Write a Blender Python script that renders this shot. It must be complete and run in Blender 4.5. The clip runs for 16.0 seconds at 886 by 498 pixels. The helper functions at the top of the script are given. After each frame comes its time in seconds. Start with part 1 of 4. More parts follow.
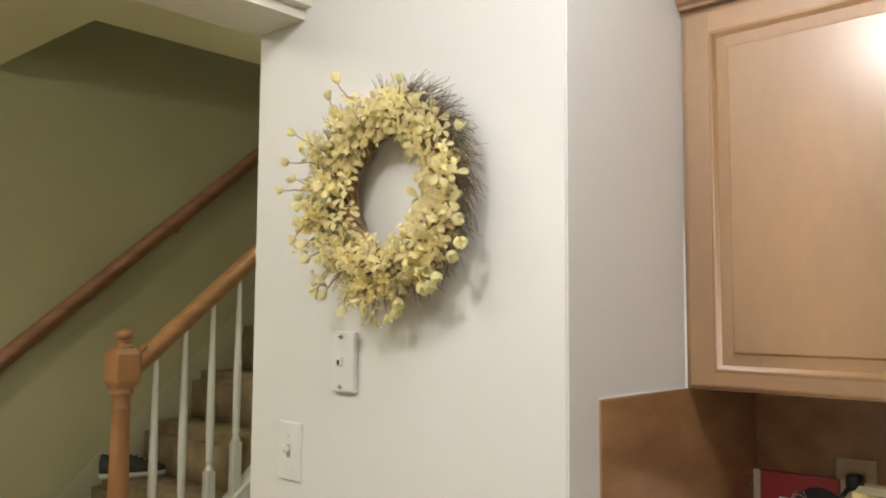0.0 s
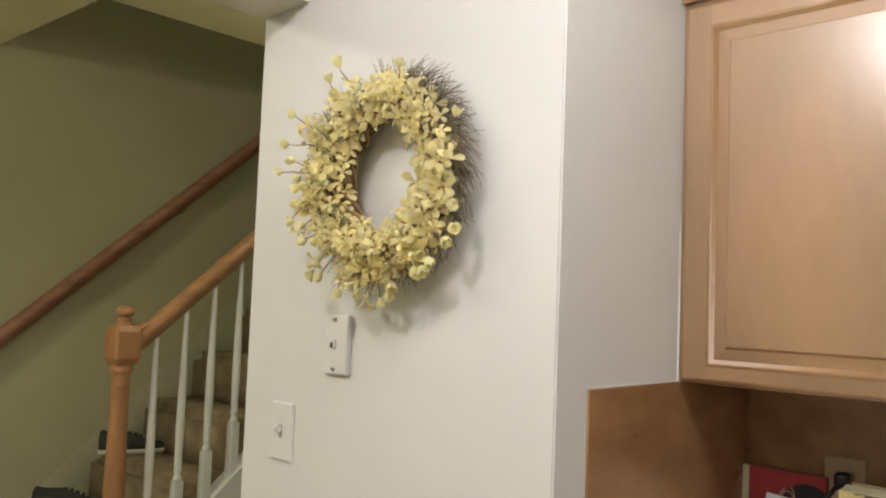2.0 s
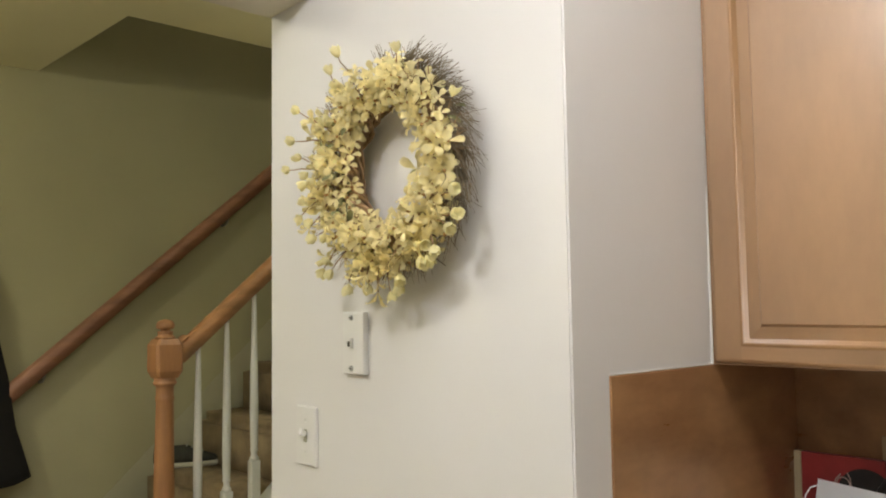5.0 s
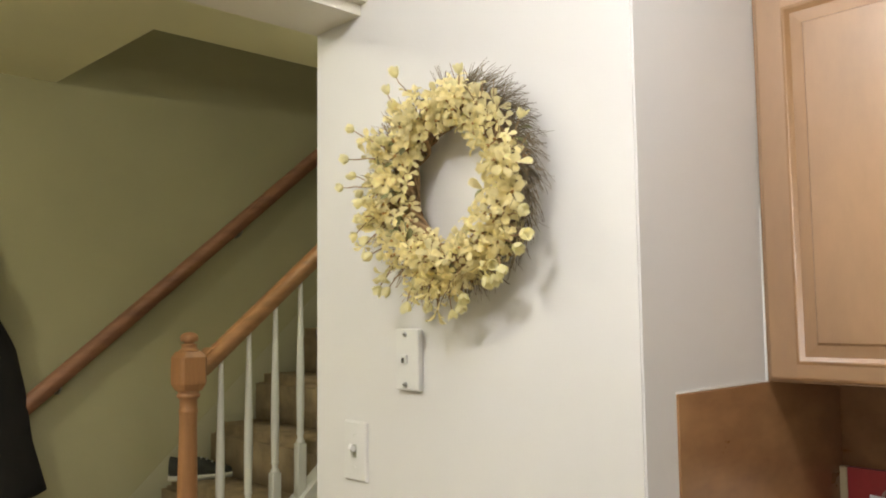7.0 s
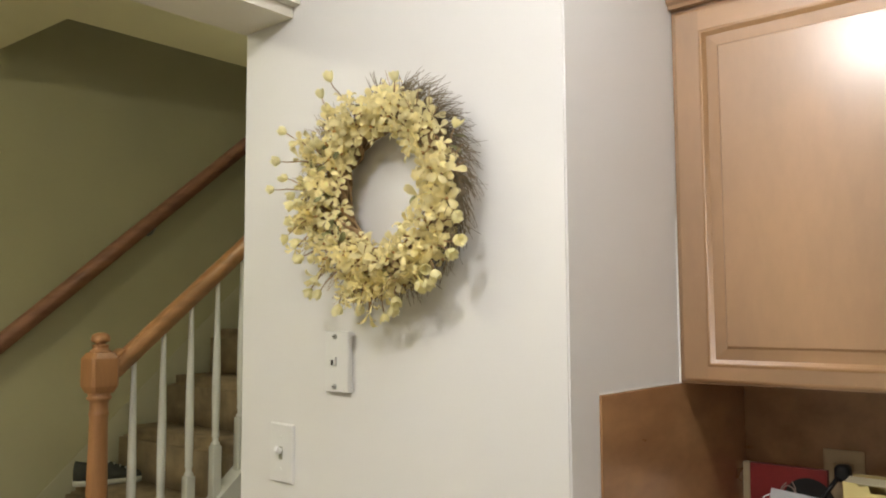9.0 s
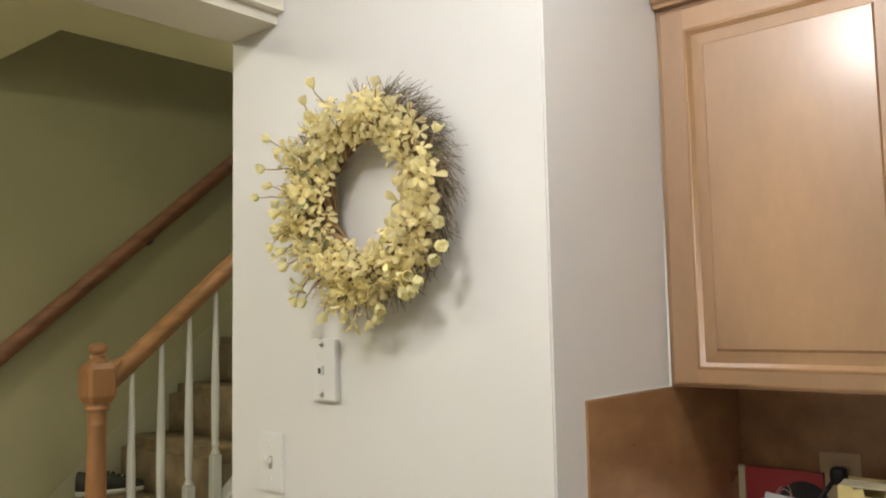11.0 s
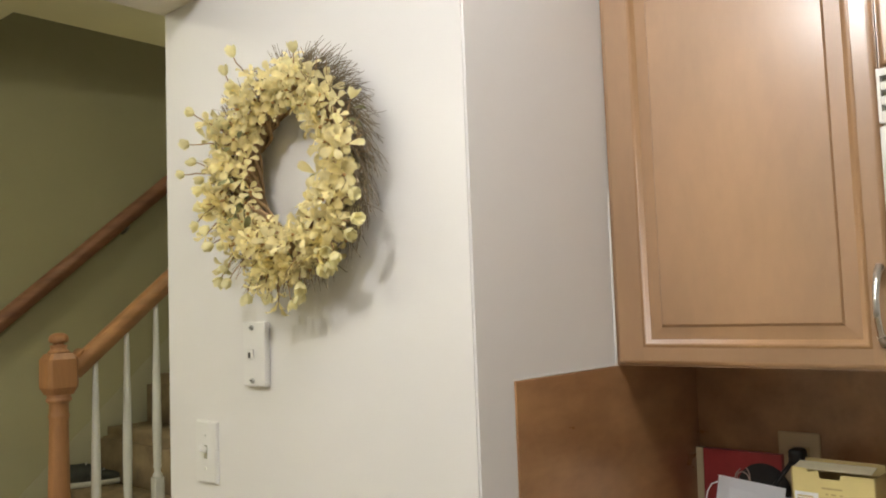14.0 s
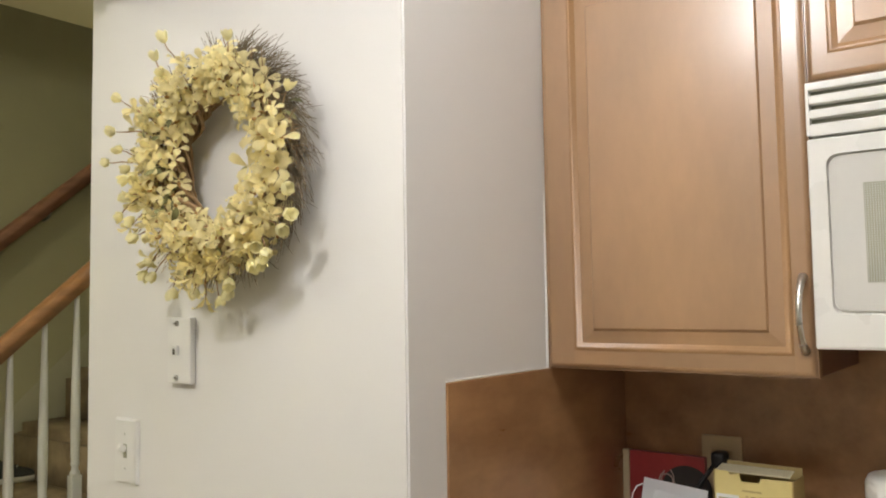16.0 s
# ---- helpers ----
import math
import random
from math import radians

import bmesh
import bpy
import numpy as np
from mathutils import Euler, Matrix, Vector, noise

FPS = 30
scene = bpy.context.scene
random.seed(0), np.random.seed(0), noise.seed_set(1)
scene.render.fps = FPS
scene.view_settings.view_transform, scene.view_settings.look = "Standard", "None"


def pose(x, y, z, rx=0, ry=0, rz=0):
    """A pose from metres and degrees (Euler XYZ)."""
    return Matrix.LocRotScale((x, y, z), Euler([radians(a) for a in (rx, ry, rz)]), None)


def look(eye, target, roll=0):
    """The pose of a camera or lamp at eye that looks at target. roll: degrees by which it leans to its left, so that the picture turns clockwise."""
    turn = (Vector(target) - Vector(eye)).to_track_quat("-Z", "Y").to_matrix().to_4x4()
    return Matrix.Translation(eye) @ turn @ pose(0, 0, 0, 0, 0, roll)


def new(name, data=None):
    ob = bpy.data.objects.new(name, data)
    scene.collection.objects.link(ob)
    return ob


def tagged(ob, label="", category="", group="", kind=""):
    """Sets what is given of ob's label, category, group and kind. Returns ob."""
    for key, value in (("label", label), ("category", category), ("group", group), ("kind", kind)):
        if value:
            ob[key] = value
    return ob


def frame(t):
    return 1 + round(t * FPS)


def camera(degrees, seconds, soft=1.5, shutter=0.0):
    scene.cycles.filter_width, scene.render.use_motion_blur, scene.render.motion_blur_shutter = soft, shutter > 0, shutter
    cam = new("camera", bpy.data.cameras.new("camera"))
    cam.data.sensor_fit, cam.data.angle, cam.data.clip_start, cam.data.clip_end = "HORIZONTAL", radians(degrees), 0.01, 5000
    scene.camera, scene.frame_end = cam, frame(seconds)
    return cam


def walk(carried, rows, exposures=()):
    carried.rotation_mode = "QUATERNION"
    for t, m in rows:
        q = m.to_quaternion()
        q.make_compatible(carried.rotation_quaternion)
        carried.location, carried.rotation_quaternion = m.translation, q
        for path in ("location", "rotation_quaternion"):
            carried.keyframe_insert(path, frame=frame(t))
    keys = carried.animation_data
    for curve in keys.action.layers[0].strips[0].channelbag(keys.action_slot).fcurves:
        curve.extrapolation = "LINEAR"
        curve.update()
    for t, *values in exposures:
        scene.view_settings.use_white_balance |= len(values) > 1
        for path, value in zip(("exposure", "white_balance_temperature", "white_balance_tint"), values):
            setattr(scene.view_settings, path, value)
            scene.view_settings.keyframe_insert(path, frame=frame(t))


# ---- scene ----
cam = camera(57.7, 16.0, soft=1.95)
PATH = [
    (0, (1.433, -0.96, 1.5), (0.073, 0.498, 1.655), 0.4),
    (0.5, (1.437, -0.957, 1.498), (0.061, 0.486, 1.652), 1.3),
    (1, (1.443, -0.958, 1.495), (0.068, 0.487, 1.635), 1.8),
    (1.5, (1.457, -0.954, 1.495), (0.11, 0.519, 1.619), 1.9),
    (2, (1.451, -0.947, 1.494), (0.075, 0.499, 1.623), 2.2),
    (2.5, (1.443, -0.924, 1.493), (0.038, 0.492, 1.648), 1.9),
    (3, (1.437, -0.886, 1.492), (0.025, 0.52, 1.664), 0.9),
    (3.2, (1.442, -0.876, 1.49), (0.032, 0.532, 1.666), 0.9),
    (5.3, (1.466, -0.85, 1.474), (-0.023, 0.478, 1.611), -1.1),
    (5.5, (1.457, -0.859, 1.476), (-0.04, 0.459, 1.622), -1.1),
    (6, (1.435, -0.903, 1.487), (-0.101, 0.365, 1.667), -0.8),
    (6.2, (1.428, -0.922, 1.496), (-0.119, 0.333, 1.671), -1.0),
    (6.5, (1.413, -0.933, 1.493), (-0.12, 0.34, 1.664), -0.8),
    (6.8, (1.401, -0.944, 1.498), (-0.084, 0.387, 1.652), -0.8),
    (7, (1.401, -0.948, 1.49), (-0.056, 0.413, 1.649), -0.7),
    (7.5, (1.403, -0.967, 1.491), (0.002, 0.45, 1.657), -0.4),
    (8, (1.407, -0.981, 1.49), (0.037, 0.466, 1.661), -0.4),
    (8.5, (1.404, -0.993, 1.493), (0.065, 0.483, 1.665), -0.4),
    (9, (1.395, -0.991, 1.495), (0.097, 0.522, 1.653), -0.3),
    (9.2, (1.395, -0.985, 1.497), (0.121, 0.55, 1.639), -0.5),
    (11.3, (1.419, -0.953, 1.499), (0.097, 0.538, 1.67), -1.4),
    (11.5, (1.419, -0.951, 1.5), (0.088, 0.533, 1.669), -1.6),
    (12, (1.42, -0.945, 1.504), (0.028, 0.479, 1.687), -1.6),
    (12.5, (1.431, -0.924, 1.498), (0.019, 0.485, 1.651), -2.0),
    (13, (1.44, -0.89, 1.498), (0.037, 0.527, 1.653), -2.2),
    (13.5, (1.458, -0.845, 1.484), (0.098, 0.614, 1.63), -2.3),
    (13.7, (1.459, -0.826, 1.483), (0.115, 0.649, 1.623), -2.5),
    (14, (1.461, -0.817, 1.479), (0.131, 0.67, 1.619), -2.1),
    (14.5, (1.424, -0.812, 1.487), (0.076, 0.659, 1.621), -1.5),
    (15, (1.376, -0.792, 1.491), (0.018, 0.671, 1.618), -1.7),
    (15.2, (1.377, -0.778, 1.492), (0.043, 0.708, 1.611), -2.0),
    (15.5, (1.409, -0.775, 1.48), (0.123, 0.752, 1.607), -1.8),
    (15.7, (1.43, -0.773, 1.477), (0.158, 0.765, 1.605), -1.6),
    (16, (1.453, -0.806, 1.483), (0.247, 0.783, 1.612), -0.9),
]
walk(cam, [(t, look(eye, target, roll)) for t, eye, target, roll in PATH],
     exposures=[(0, 0.0), (3.2, -0.04), (5.3, 0.0), (6.2, 0.12), (6.8, 0.12), (7.5, 0.05), (8.5, 0.0), (12.5, -0.05), (13, 0.06), (14, 0.0), (16, -0.02)])

# ---- world and lamps: night indoors, ceiling lamps of kitchen and hall, unseen fill lamps ----
world = bpy.data.worlds.new("night")
scene.world = world
world.use_nodes = True
world.node_tree.nodes["Background"].inputs[0].default_value = (0.5, 0.55, 0.7, 1)
world.node_tree.nodes["Background"].inputs[1].default_value = 0.004
KITCHEN_LAMP = (0.825, -1.10, 2.44)
HALL_LAMP = (-0.72, -1.50, 2.44)
# unseen, added behind the cream wall to lift the steps and handrail
STAIR_FILL_LAMP = (-0.45, 0.75, 2.44)
# unseen, added upstairs to brighten the stairwell wall
UPPER_FILL_LAMP = (-0.45, 1.9, 5.2)
# unseen, added and made wide for soft fill from the kitchen side
SOFT_FILL_LAMP = (2.4, -2.3, 2.44)
RANGE_LAMP = (1.28, -0.38, 2.44)
KITCHEN_GLOW, KITCHEN_TINT = 88.0, (1.0, 0.975, 0.98)
SOFT_FILL_GLOW = 1.6
RANGE_GLOW = 30.0
HALL_GLOW, HALL_TINT = 108.0, (1.0, 0.965, 0.785)
STAIR_FILL_GLOW = 20.0
UPPER_FILL_GLOW = 45.0
scene.view_settings.exposure = 0.0


# ---- materials ----
def material(name, base, rough=0.6, metal=0.0, spread=0.12, scale=6.0, fine=120.0, bump=0.1, stretch=(1, 1, 1),
             turn=(0, 0, 0), coat=0.0, tint=None, random=0.0, detail=6.0, span=(0.3, 0.7), coat_rough=0.2, sheer=0.0, specular=0.5):
    """A surface with variation at two scales: a broad drift of colour and a fine grain that also gives relief."""
    m = bpy.data.materials.new(name)
    m.use_nodes = True
    nt = m.node_tree
    n, link = nt.nodes, nt.links.new
    b = n["Principled BSDF"]
    co = n.new("ShaderNodeTexCoord")
    mp = n.new("ShaderNodeMapping")
    mp.inputs["Scale"].default_value = stretch
    mp.inputs["Rotation"].default_value = [radians(a) for a in turn]
    link(co.outputs["Object"], mp.inputs[0])
    big = n.new("ShaderNodeTexNoise")
    big.inputs["Scale"].default_value, big.inputs["Detail"].default_value = scale, detail
    small = n.new("ShaderNodeTexNoise")
    small.inputs["Scale"].default_value, small.inputs["Detail"].default_value = fine, 3
    link(mp.outputs[0], big.inputs[0])
    link(mp.outputs[0], small.inputs[0])
    mix = n.new("ShaderNodeMix")
    mix.data_type = "RGBA"
    dark = tint or [c * (1 - 2 * spread) for c in base]
    light = [min(1, c * (1 + spread)) for c in base]
    mix.inputs[6].default_value = (*dark, 1)
    mix.inputs[7].default_value = (*light, 1)
    blend = n.new("ShaderNodeMath")
    blend.operation = "MULTIPLY_ADD"
    blend.inputs[1].default_value = 0.3
    link(small.outputs[0], blend.inputs[0])
    part_ = n.new("ShaderNodeMapRange")
    part_.inputs[1].default_value, part_.inputs[2].default_value = span
    part_.inputs[4].default_value = 0.7
    link(big.outputs[0], part_.inputs[0])
    link(part_.outputs[0], blend.inputs[2])
    link(blend.outputs[0], mix.inputs[0])
    colour = mix.outputs[2]
    if random:
        info = n.new("ShaderNodeObjectInfo")
        hs = n.new("ShaderNodeHueSaturation")
        rng = n.new("ShaderNodeMapRange")
        rng.inputs[3].default_value, rng.inputs[4].default_value = 1 - random, 1 + random
        link(info.outputs["Random"], rng.inputs[0])
        link(rng.outputs[0], hs.inputs["Value"])
        link(colour, hs.inputs["Color"])
        colour = hs.outputs[0]
    link(colour, b.inputs["Base Color"])
    rr = n.new("ShaderNodeMapRange")
    rr.inputs[3].default_value, rr.inputs[4].default_value = max(0.02, rough - 0.06), min(1, rough + 0.06)
    link(big.outputs[0], rr.inputs[0])
    link(rr.outputs[0], b.inputs["Roughness"])
    b.inputs["Metallic"].default_value = metal
    b.inputs["Specular IOR Level"].default_value = specular
    b.inputs["Coat Weight"].default_value = coat
    b.inputs["Coat Roughness"].default_value = coat_rough
    if sheer:
        tr = n.new("ShaderNodeBsdfTranslucent")
        both = n.new("ShaderNodeMixShader")
        both.inputs[0].default_value = sheer
        link(colour, tr.inputs[0])
        link(b.outputs[0], both.inputs[1])
        link(tr.outputs[0], both.inputs[2])
        link(both.outputs[0], n["Material Output"].inputs[0])
    if bump:
        bp = n.new("ShaderNodeBump")
        bp.inputs["Strength"].default_value, bp.inputs["Distance"].default_value = bump, 0.002
        link(small.outputs[0], bp.inputs["Height"])
        link(bp.outputs[0], b.inputs["Normal"])
    return m


def glowing(name, colour, strength):
    m = bpy.data.materials.new(name)
    m.use_nodes = True
    b = m.node_tree.nodes["Principled BSDF"]
    b.inputs["Base Color"].default_value = (0.8, 0.8, 0.78, 1)
    b.inputs["Emission Color"].default_value = (*colour, 1)
    b.inputs["Emission Strength"].default_value = strength
    return m


M_WALL = material("cream_wall_paint", (0.745, 0.733, 0.705), 0.55, spread=0.015, scale=2.5, fine=190, bump=0.07)
M_HALL = material("sage_wall_paint", (0.415, 0.388, 0.225), 0.7, spread=0.05, scale=2.0, fine=160, bump=0.08)
M_CEIL = material("sage_ceiling_paint", (0.80, 0.77, 0.50), 0.75, spread=0.03, scale=2.0, fine=150, bump=0.1)
M_KCEIL = material("white_ceiling_paint", (0.78, 0.77, 0.73), 0.75, spread=0.02, scale=2.0, fine=150, bump=0.1)
M_HEADER = material("beige_header_paint", (0.69, 0.655, 0.545), 0.6, spread=0.02, scale=2.5, fine=190, bump=0.07)
M_CAULK = material("white_caulk", (0.82, 0.81, 0.77), 0.35, spread=0.03, fine=90, bump=0.1)
MAPLE = (0.375, 0.207, 0.088)
M_MAPLE_V = material("maple_upright_grain", MAPLE, 0.47, specular=1.0, spread=0.15, scale=3.6, fine=60, bump=0.015, stretch=(1.5, 1.5, 0.55), coat=1.0, coat_rough=0.22, span=(0.36, 0.66), detail=9)
M_MAPLE_H = material("maple_level_grain", MAPLE, 0.47, specular=1.0, spread=0.15, scale=3.6, fine=60, bump=0.015, stretch=(0.55, 1.5, 1.5), coat=1.0, coat_rough=0.22, span=(0.36, 0.66), detail=9)
M_MAPLE_BEAD = material("maple_moulding", MAPLE, 0.42, spread=0.12, scale=3.6, fine=60, bump=0.015, stretch=(1.5, 1.5, 0.55), coat=0.55, coat_rough=0.24, span=(0.36, 0.66), detail=9)
# maple darkened for the shade under the microwave; also base carcasses and toe kicks
M_MAPLE_SHADED = material("shaded_maple", (0.15, 0.068, 0.033), 0.5, spread=0.12, scale=3.0, fine=60, bump=0.03, stretch=(3, 3, 0.5))
M_OAK = material("orange_oak", (0.41, 0.198, 0.08), 0.5, spread=0.18, scale=9, fine=90, bump=0.08, stretch=(3, 3, 0.4), coat=0.05)
M_OAK_RAIL = material("orange_oak_rail", (0.48, 0.245, 0.105), 0.4, spread=0.18, scale=9, fine=90, bump=0.08, stretch=(3, 0.4, 3), turn=(-41, 0, 0), coat=0.15)
# redder and darker than the oak of the balustrade rail
M_DARK_RAIL = material("red_brown_rail_wood", (0.33, 0.158, 0.085), 0.55, spread=0.2, scale=9, fine=90, bump=0.08, stretch=(3, 0.4, 3), turn=(-41, 0, 0), coat=0.15)
M_WHITE = material("white_gloss_paint", (0.74, 0.74, 0.68), 0.4, spread=0.03, scale=8, fine=120, bump=0.05)
M_SKIRT = material("pale_sage_skirt_paint", (0.455, 0.435, 0.285), 0.5, spread=0.03, scale=4, fine=150, bump=0.05)
M_CARPET = material("brown_carpet", (0.34, 0.255, 0.145), 0.95, spread=0.22, scale=14, fine=420, bump=0.9)
M_STONE = material("tan_stone_laminate", (0.385, 0.216, 0.098), 0.30, spread=0.2, scale=17, fine=90, bump=0.03, tint=(0.24, 0.115, 0.049), detail=12, span=(0.32, 0.70), stretch=(1, 0.45, 1))
M_PLATE = material("white_plastic_plate", (0.76, 0.755, 0.72), 0.32, spread=0.015, scale=20, fine=200, bump=0.02)
M_BEIGE_PLATE = material("beige_plastic_plate", (0.53, 0.40, 0.23), 0.4, spread=0.04, scale=20, fine=200, bump=0.02)
M_SCREW = material("nickel_screw", (0.5, 0.5, 0.48), 0.3, metal=1.0, spread=0.1, scale=60, fine=300, bump=0.1)
M_NICKEL = material("brushed_nickel", (0.62, 0.60, 0.56), 0.27, metal=1.0, spread=0.08, scale=40, fine=300, bump=0.05)
M_SLOT = material("dark_slot", (0.05, 0.045, 0.035), 0.6, spread=0.1)
M_APPL = material("white_appliance_enamel", (0.80, 0.79, 0.74), 0.28, spread=0.015, scale=6, fine=160, bump=0.02)
M_APPL_IN = material("grey_white_door_inset", (0.67, 0.66, 0.615), 0.22, spread=0.03, scale=6, fine=160, bump=0.02)
# olive tone holds the shade of the vent gaps; also window and switch slots
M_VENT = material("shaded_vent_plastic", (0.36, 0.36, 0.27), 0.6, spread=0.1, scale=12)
M_PETAL = material("yellow_cloth_petal", (0.93, 0.825, 0.455), 0.75, sheer=0.52, spread=0.10, scale=30, fine=300, bump=0.3, random=0.18)
M_BUD = material("pale_yellow_bud", (0.93, 0.87, 0.52), 0.75, sheer=0.5, spread=0.08, scale=40, fine=300, bump=0.3, random=0.10)
M_HEART = material("ochre_flower_heart", (0.46, 0.27, 0.085), 0.8, spread=0.2, scale=60, random=0.15)
M_LEAF = material("olive_cloth_leaf", (0.22, 0.22, 0.09), 0.75, spread=0.2, scale=30, fine=250, bump=0.3, random=0.25)
M_TWIG = material("dark_twig_bark", (0.22, 0.175, 0.11), 0.85, spread=0.25, scale=60, fine=400, bump=0.5)
M_STEM = material("brown_stem_bark", (0.37, 0.24, 0.12), 0.85, spread=0.25, scale=60, fine=400, bump=0.5)
M_COAT = material("black_wool", (0.009, 0.008, 0.006), 0.95, spread=0.3, scale=10, fine=300, bump=0.8)
M_PRINT = material("brown_print", (0.13, 0.085, 0.048), 0.7, spread=0.2, scale=12, fine=90, bump=0.2)
M_PRINT_PALE = material("tan_print_shape", (0.33, 0.30, 0.185), 0.7, spread=0.1, scale=18, fine=90, bump=0.2)
M_SHOE = material("dark_grey_mesh_cloth", (0.045, 0.046, 0.034), 0.85, spread=0.3, scale=25, fine=350, bump=0.7)
M_SOLE = material("off_white_rubber", (0.55, 0.54, 0.44), 0.6, spread=0.08, scale=25)
M_LACE = material("grey_white_lace", (0.5, 0.5, 0.42), 0.85, spread=0.15, scale=60)
M_RED = material("red_printed_card", (0.33, 0.035, 0.033), 0.35, spread=0.22, scale=7, fine=80, bump=0.03)
M_CREAM = material("cream_card_edge", (0.46, 0.38, 0.23), 0.6, spread=0.06, scale=20)
M_PAPER = material("white_paper", (0.85, 0.86, 0.87), 0.7, spread=0.03, scale=12, fine=150, bump=0.1)
M_INK = material("grey_print", (0.22, 0.21, 0.2), 0.7, spread=0.1, scale=30)
M_YELLOW = material("yellow_printed_card", (0.82, 0.70, 0.30), 0.5, spread=0.05, scale=10, fine=90, bump=0.05)
M_YELLOW_DK = material("ochre_card_side", (0.58, 0.45, 0.19), 0.6, spread=0.08, scale=10)
M_CARD_IN = material("pale_card_inside", (0.86, 0.80, 0.55), 0.7, spread=0.06, scale=14)
M_BLACK = material("black_plastic", (0.018, 0.017, 0.016), 0.4, spread=0.2, scale=30)
M_SCRIPT = material("grey_pink_print", (0.45, 0.33, 0.28), 0.5, spread=0.05, scale=30)
M_TILE = material("tan_floor_tile", (0.52, 0.44, 0.32), 0.4, spread=0.12, scale=4, fine=60, bump=0.1)
M_COUNTER = material("brown_counter_laminate", (0.55, 0.46, 0.35), 0.35, spread=0.15, scale=14, fine=80, bump=0.03)
M_KITCHEN_LAMP = glowing("kitchen_lamp_glass", KITCHEN_TINT, KITCHEN_GLOW)
M_HALL_LAMP = glowing("hall_lamp_glass", HALL_TINT, HALL_GLOW)
M_SOFT_FILL = glowing("soft_fill_glass", KITCHEN_TINT, SOFT_FILL_GLOW)
M_RANGE_LAMP = glowing("range_lamp_glass", KITCHEN_TINT, RANGE_GLOW)
M_STAIR_FILL = glowing("stair_fill_glass", HALL_TINT, STAIR_FILL_GLOW)
M_UPPER_FILL = glowing("upper_fill_glass", HALL_TINT, UPPER_FILL_GLOW)


# ---- mesh helpers ----
WM = {}


def mesh_of(name, bm, mat, smooth=False):
    me = bpy.data.meshes.new(name)
    bmesh.ops.recalc_face_normals(bm, faces=bm.faces)
    bm.to_mesh(me)
    bm.free()
    me.materials.append(mat)
    if smooth:
        for p in me.polygons:
            p.use_smooth = True
    return me


def place(ob, parent, m):
    WM[ob] = m
    if parent:
        ob.parent = parent
        ob.matrix_parent_inverse = WM[parent].inverted()
    ob.matrix_basis = m
    return ob


def part(name, bm, mat, parent=None, label="", smooth=False, m=None):
    ob = new(name, mesh_of(name, bm, mat, smooth))
    place(ob, parent, m or Matrix())
    return tagged(ob, label)


def thing(name, at, label, category, group="", kind=""):
    ob = new(name)
    ob.empty_display_size = 0.05
    place(ob, None, Matrix.Translation(at))
    return tagged(ob, label, category, group, kind)


def single(name, bm, mat, label, category, group="", kind="", smooth=False):
    ob = part(name, bm, mat, None, "", smooth)
    return tagged(ob, label, category, group, kind)


def structure(name, bm, mat, label="", category=""):
    return single(name, bm, mat, label, category, kind="structure")


def box(x0, x1, y0, y1, z0, z1, bevel=0.0, seg=2, bm=None):
    own = bmesh.new()
    bmesh.ops.create_cube(own, size=1)
    bmesh.ops.transform(own, matrix=Matrix.Translation(((x0 + x1) / 2, (y0 + y1) / 2, (z0 + z1) / 2)) @ Matrix.Diagonal((x1 - x0, y1 - y0, z1 - z0, 1)), verts=own.verts)
    if bevel:
        bmesh.ops.bevel(own, geom=own.edges[:], offset=bevel, segments=seg, affect="EDGES", profile=0.6)
    return joined(bm, own)


def joined(bm, own):
    if bm is None:
        return own
    me = bpy.data.meshes.new("tmp")
    own.to_mesh(me)
    own.free()
    bm.from_mesh(me)
    bpy.data.meshes.remove(me)
    return bm


def turned(profile, seg=20, m=None, bm=None):
    """A lathe form about z from (radius, height) pairs."""
    own = bmesh.new()
    rings = []
    for r, z in profile:
        rings.append([own.verts.new((r * math.cos(2 * math.pi * i / seg), r * math.sin(2 * math.pi * i / seg), z)) for i in range(seg)])
    for a, b in zip(rings, rings[1:]):
        for i in range(seg):
            own.faces.new((a[i], a[(i + 1) % seg], b[(i + 1) % seg], b[i]))
    own.faces.new(rings[0][::-1])
    own.faces.new(rings[-1])
    if m is not None:
        bmesh.ops.transform(own, matrix=m, verts=own.verts)
    return joined(bm, own)


def tube(points, radii, sides=6, bm=None):
    """A tapered round rod along points."""
    own = bm or bmesh.new()
    pts = [Vector(p) for p in points]
    if not hasattr(radii, "__len__"):
        radii = [radii] * len(pts)
    rings = []
    side = None
    for i, p in enumerate(pts):
        d = (pts[min(i + 1, len(pts) - 1)] - pts[max(i - 1, 0)]).normalized()
        if side is None:
            side = d.orthogonal().normalized()
        side = (side - d * side.dot(d)).normalized()
        up = d.cross(side)
        rings.append([own.verts.new(p + radii[i] * (side * math.cos(2 * math.pi * k / sides) + up * math.sin(2 * math.pi * k / sides))) for k in range(sides)])
    for a, b in zip(rings, rings[1:]):
        for k in range(sides):
            own.faces.new((a[k], a[(k + 1) % sides], b[(k + 1) % sides], b[k]))
    own.faces.new(rings[0][::-1])
    own.faces.new(rings[-1])
    return own


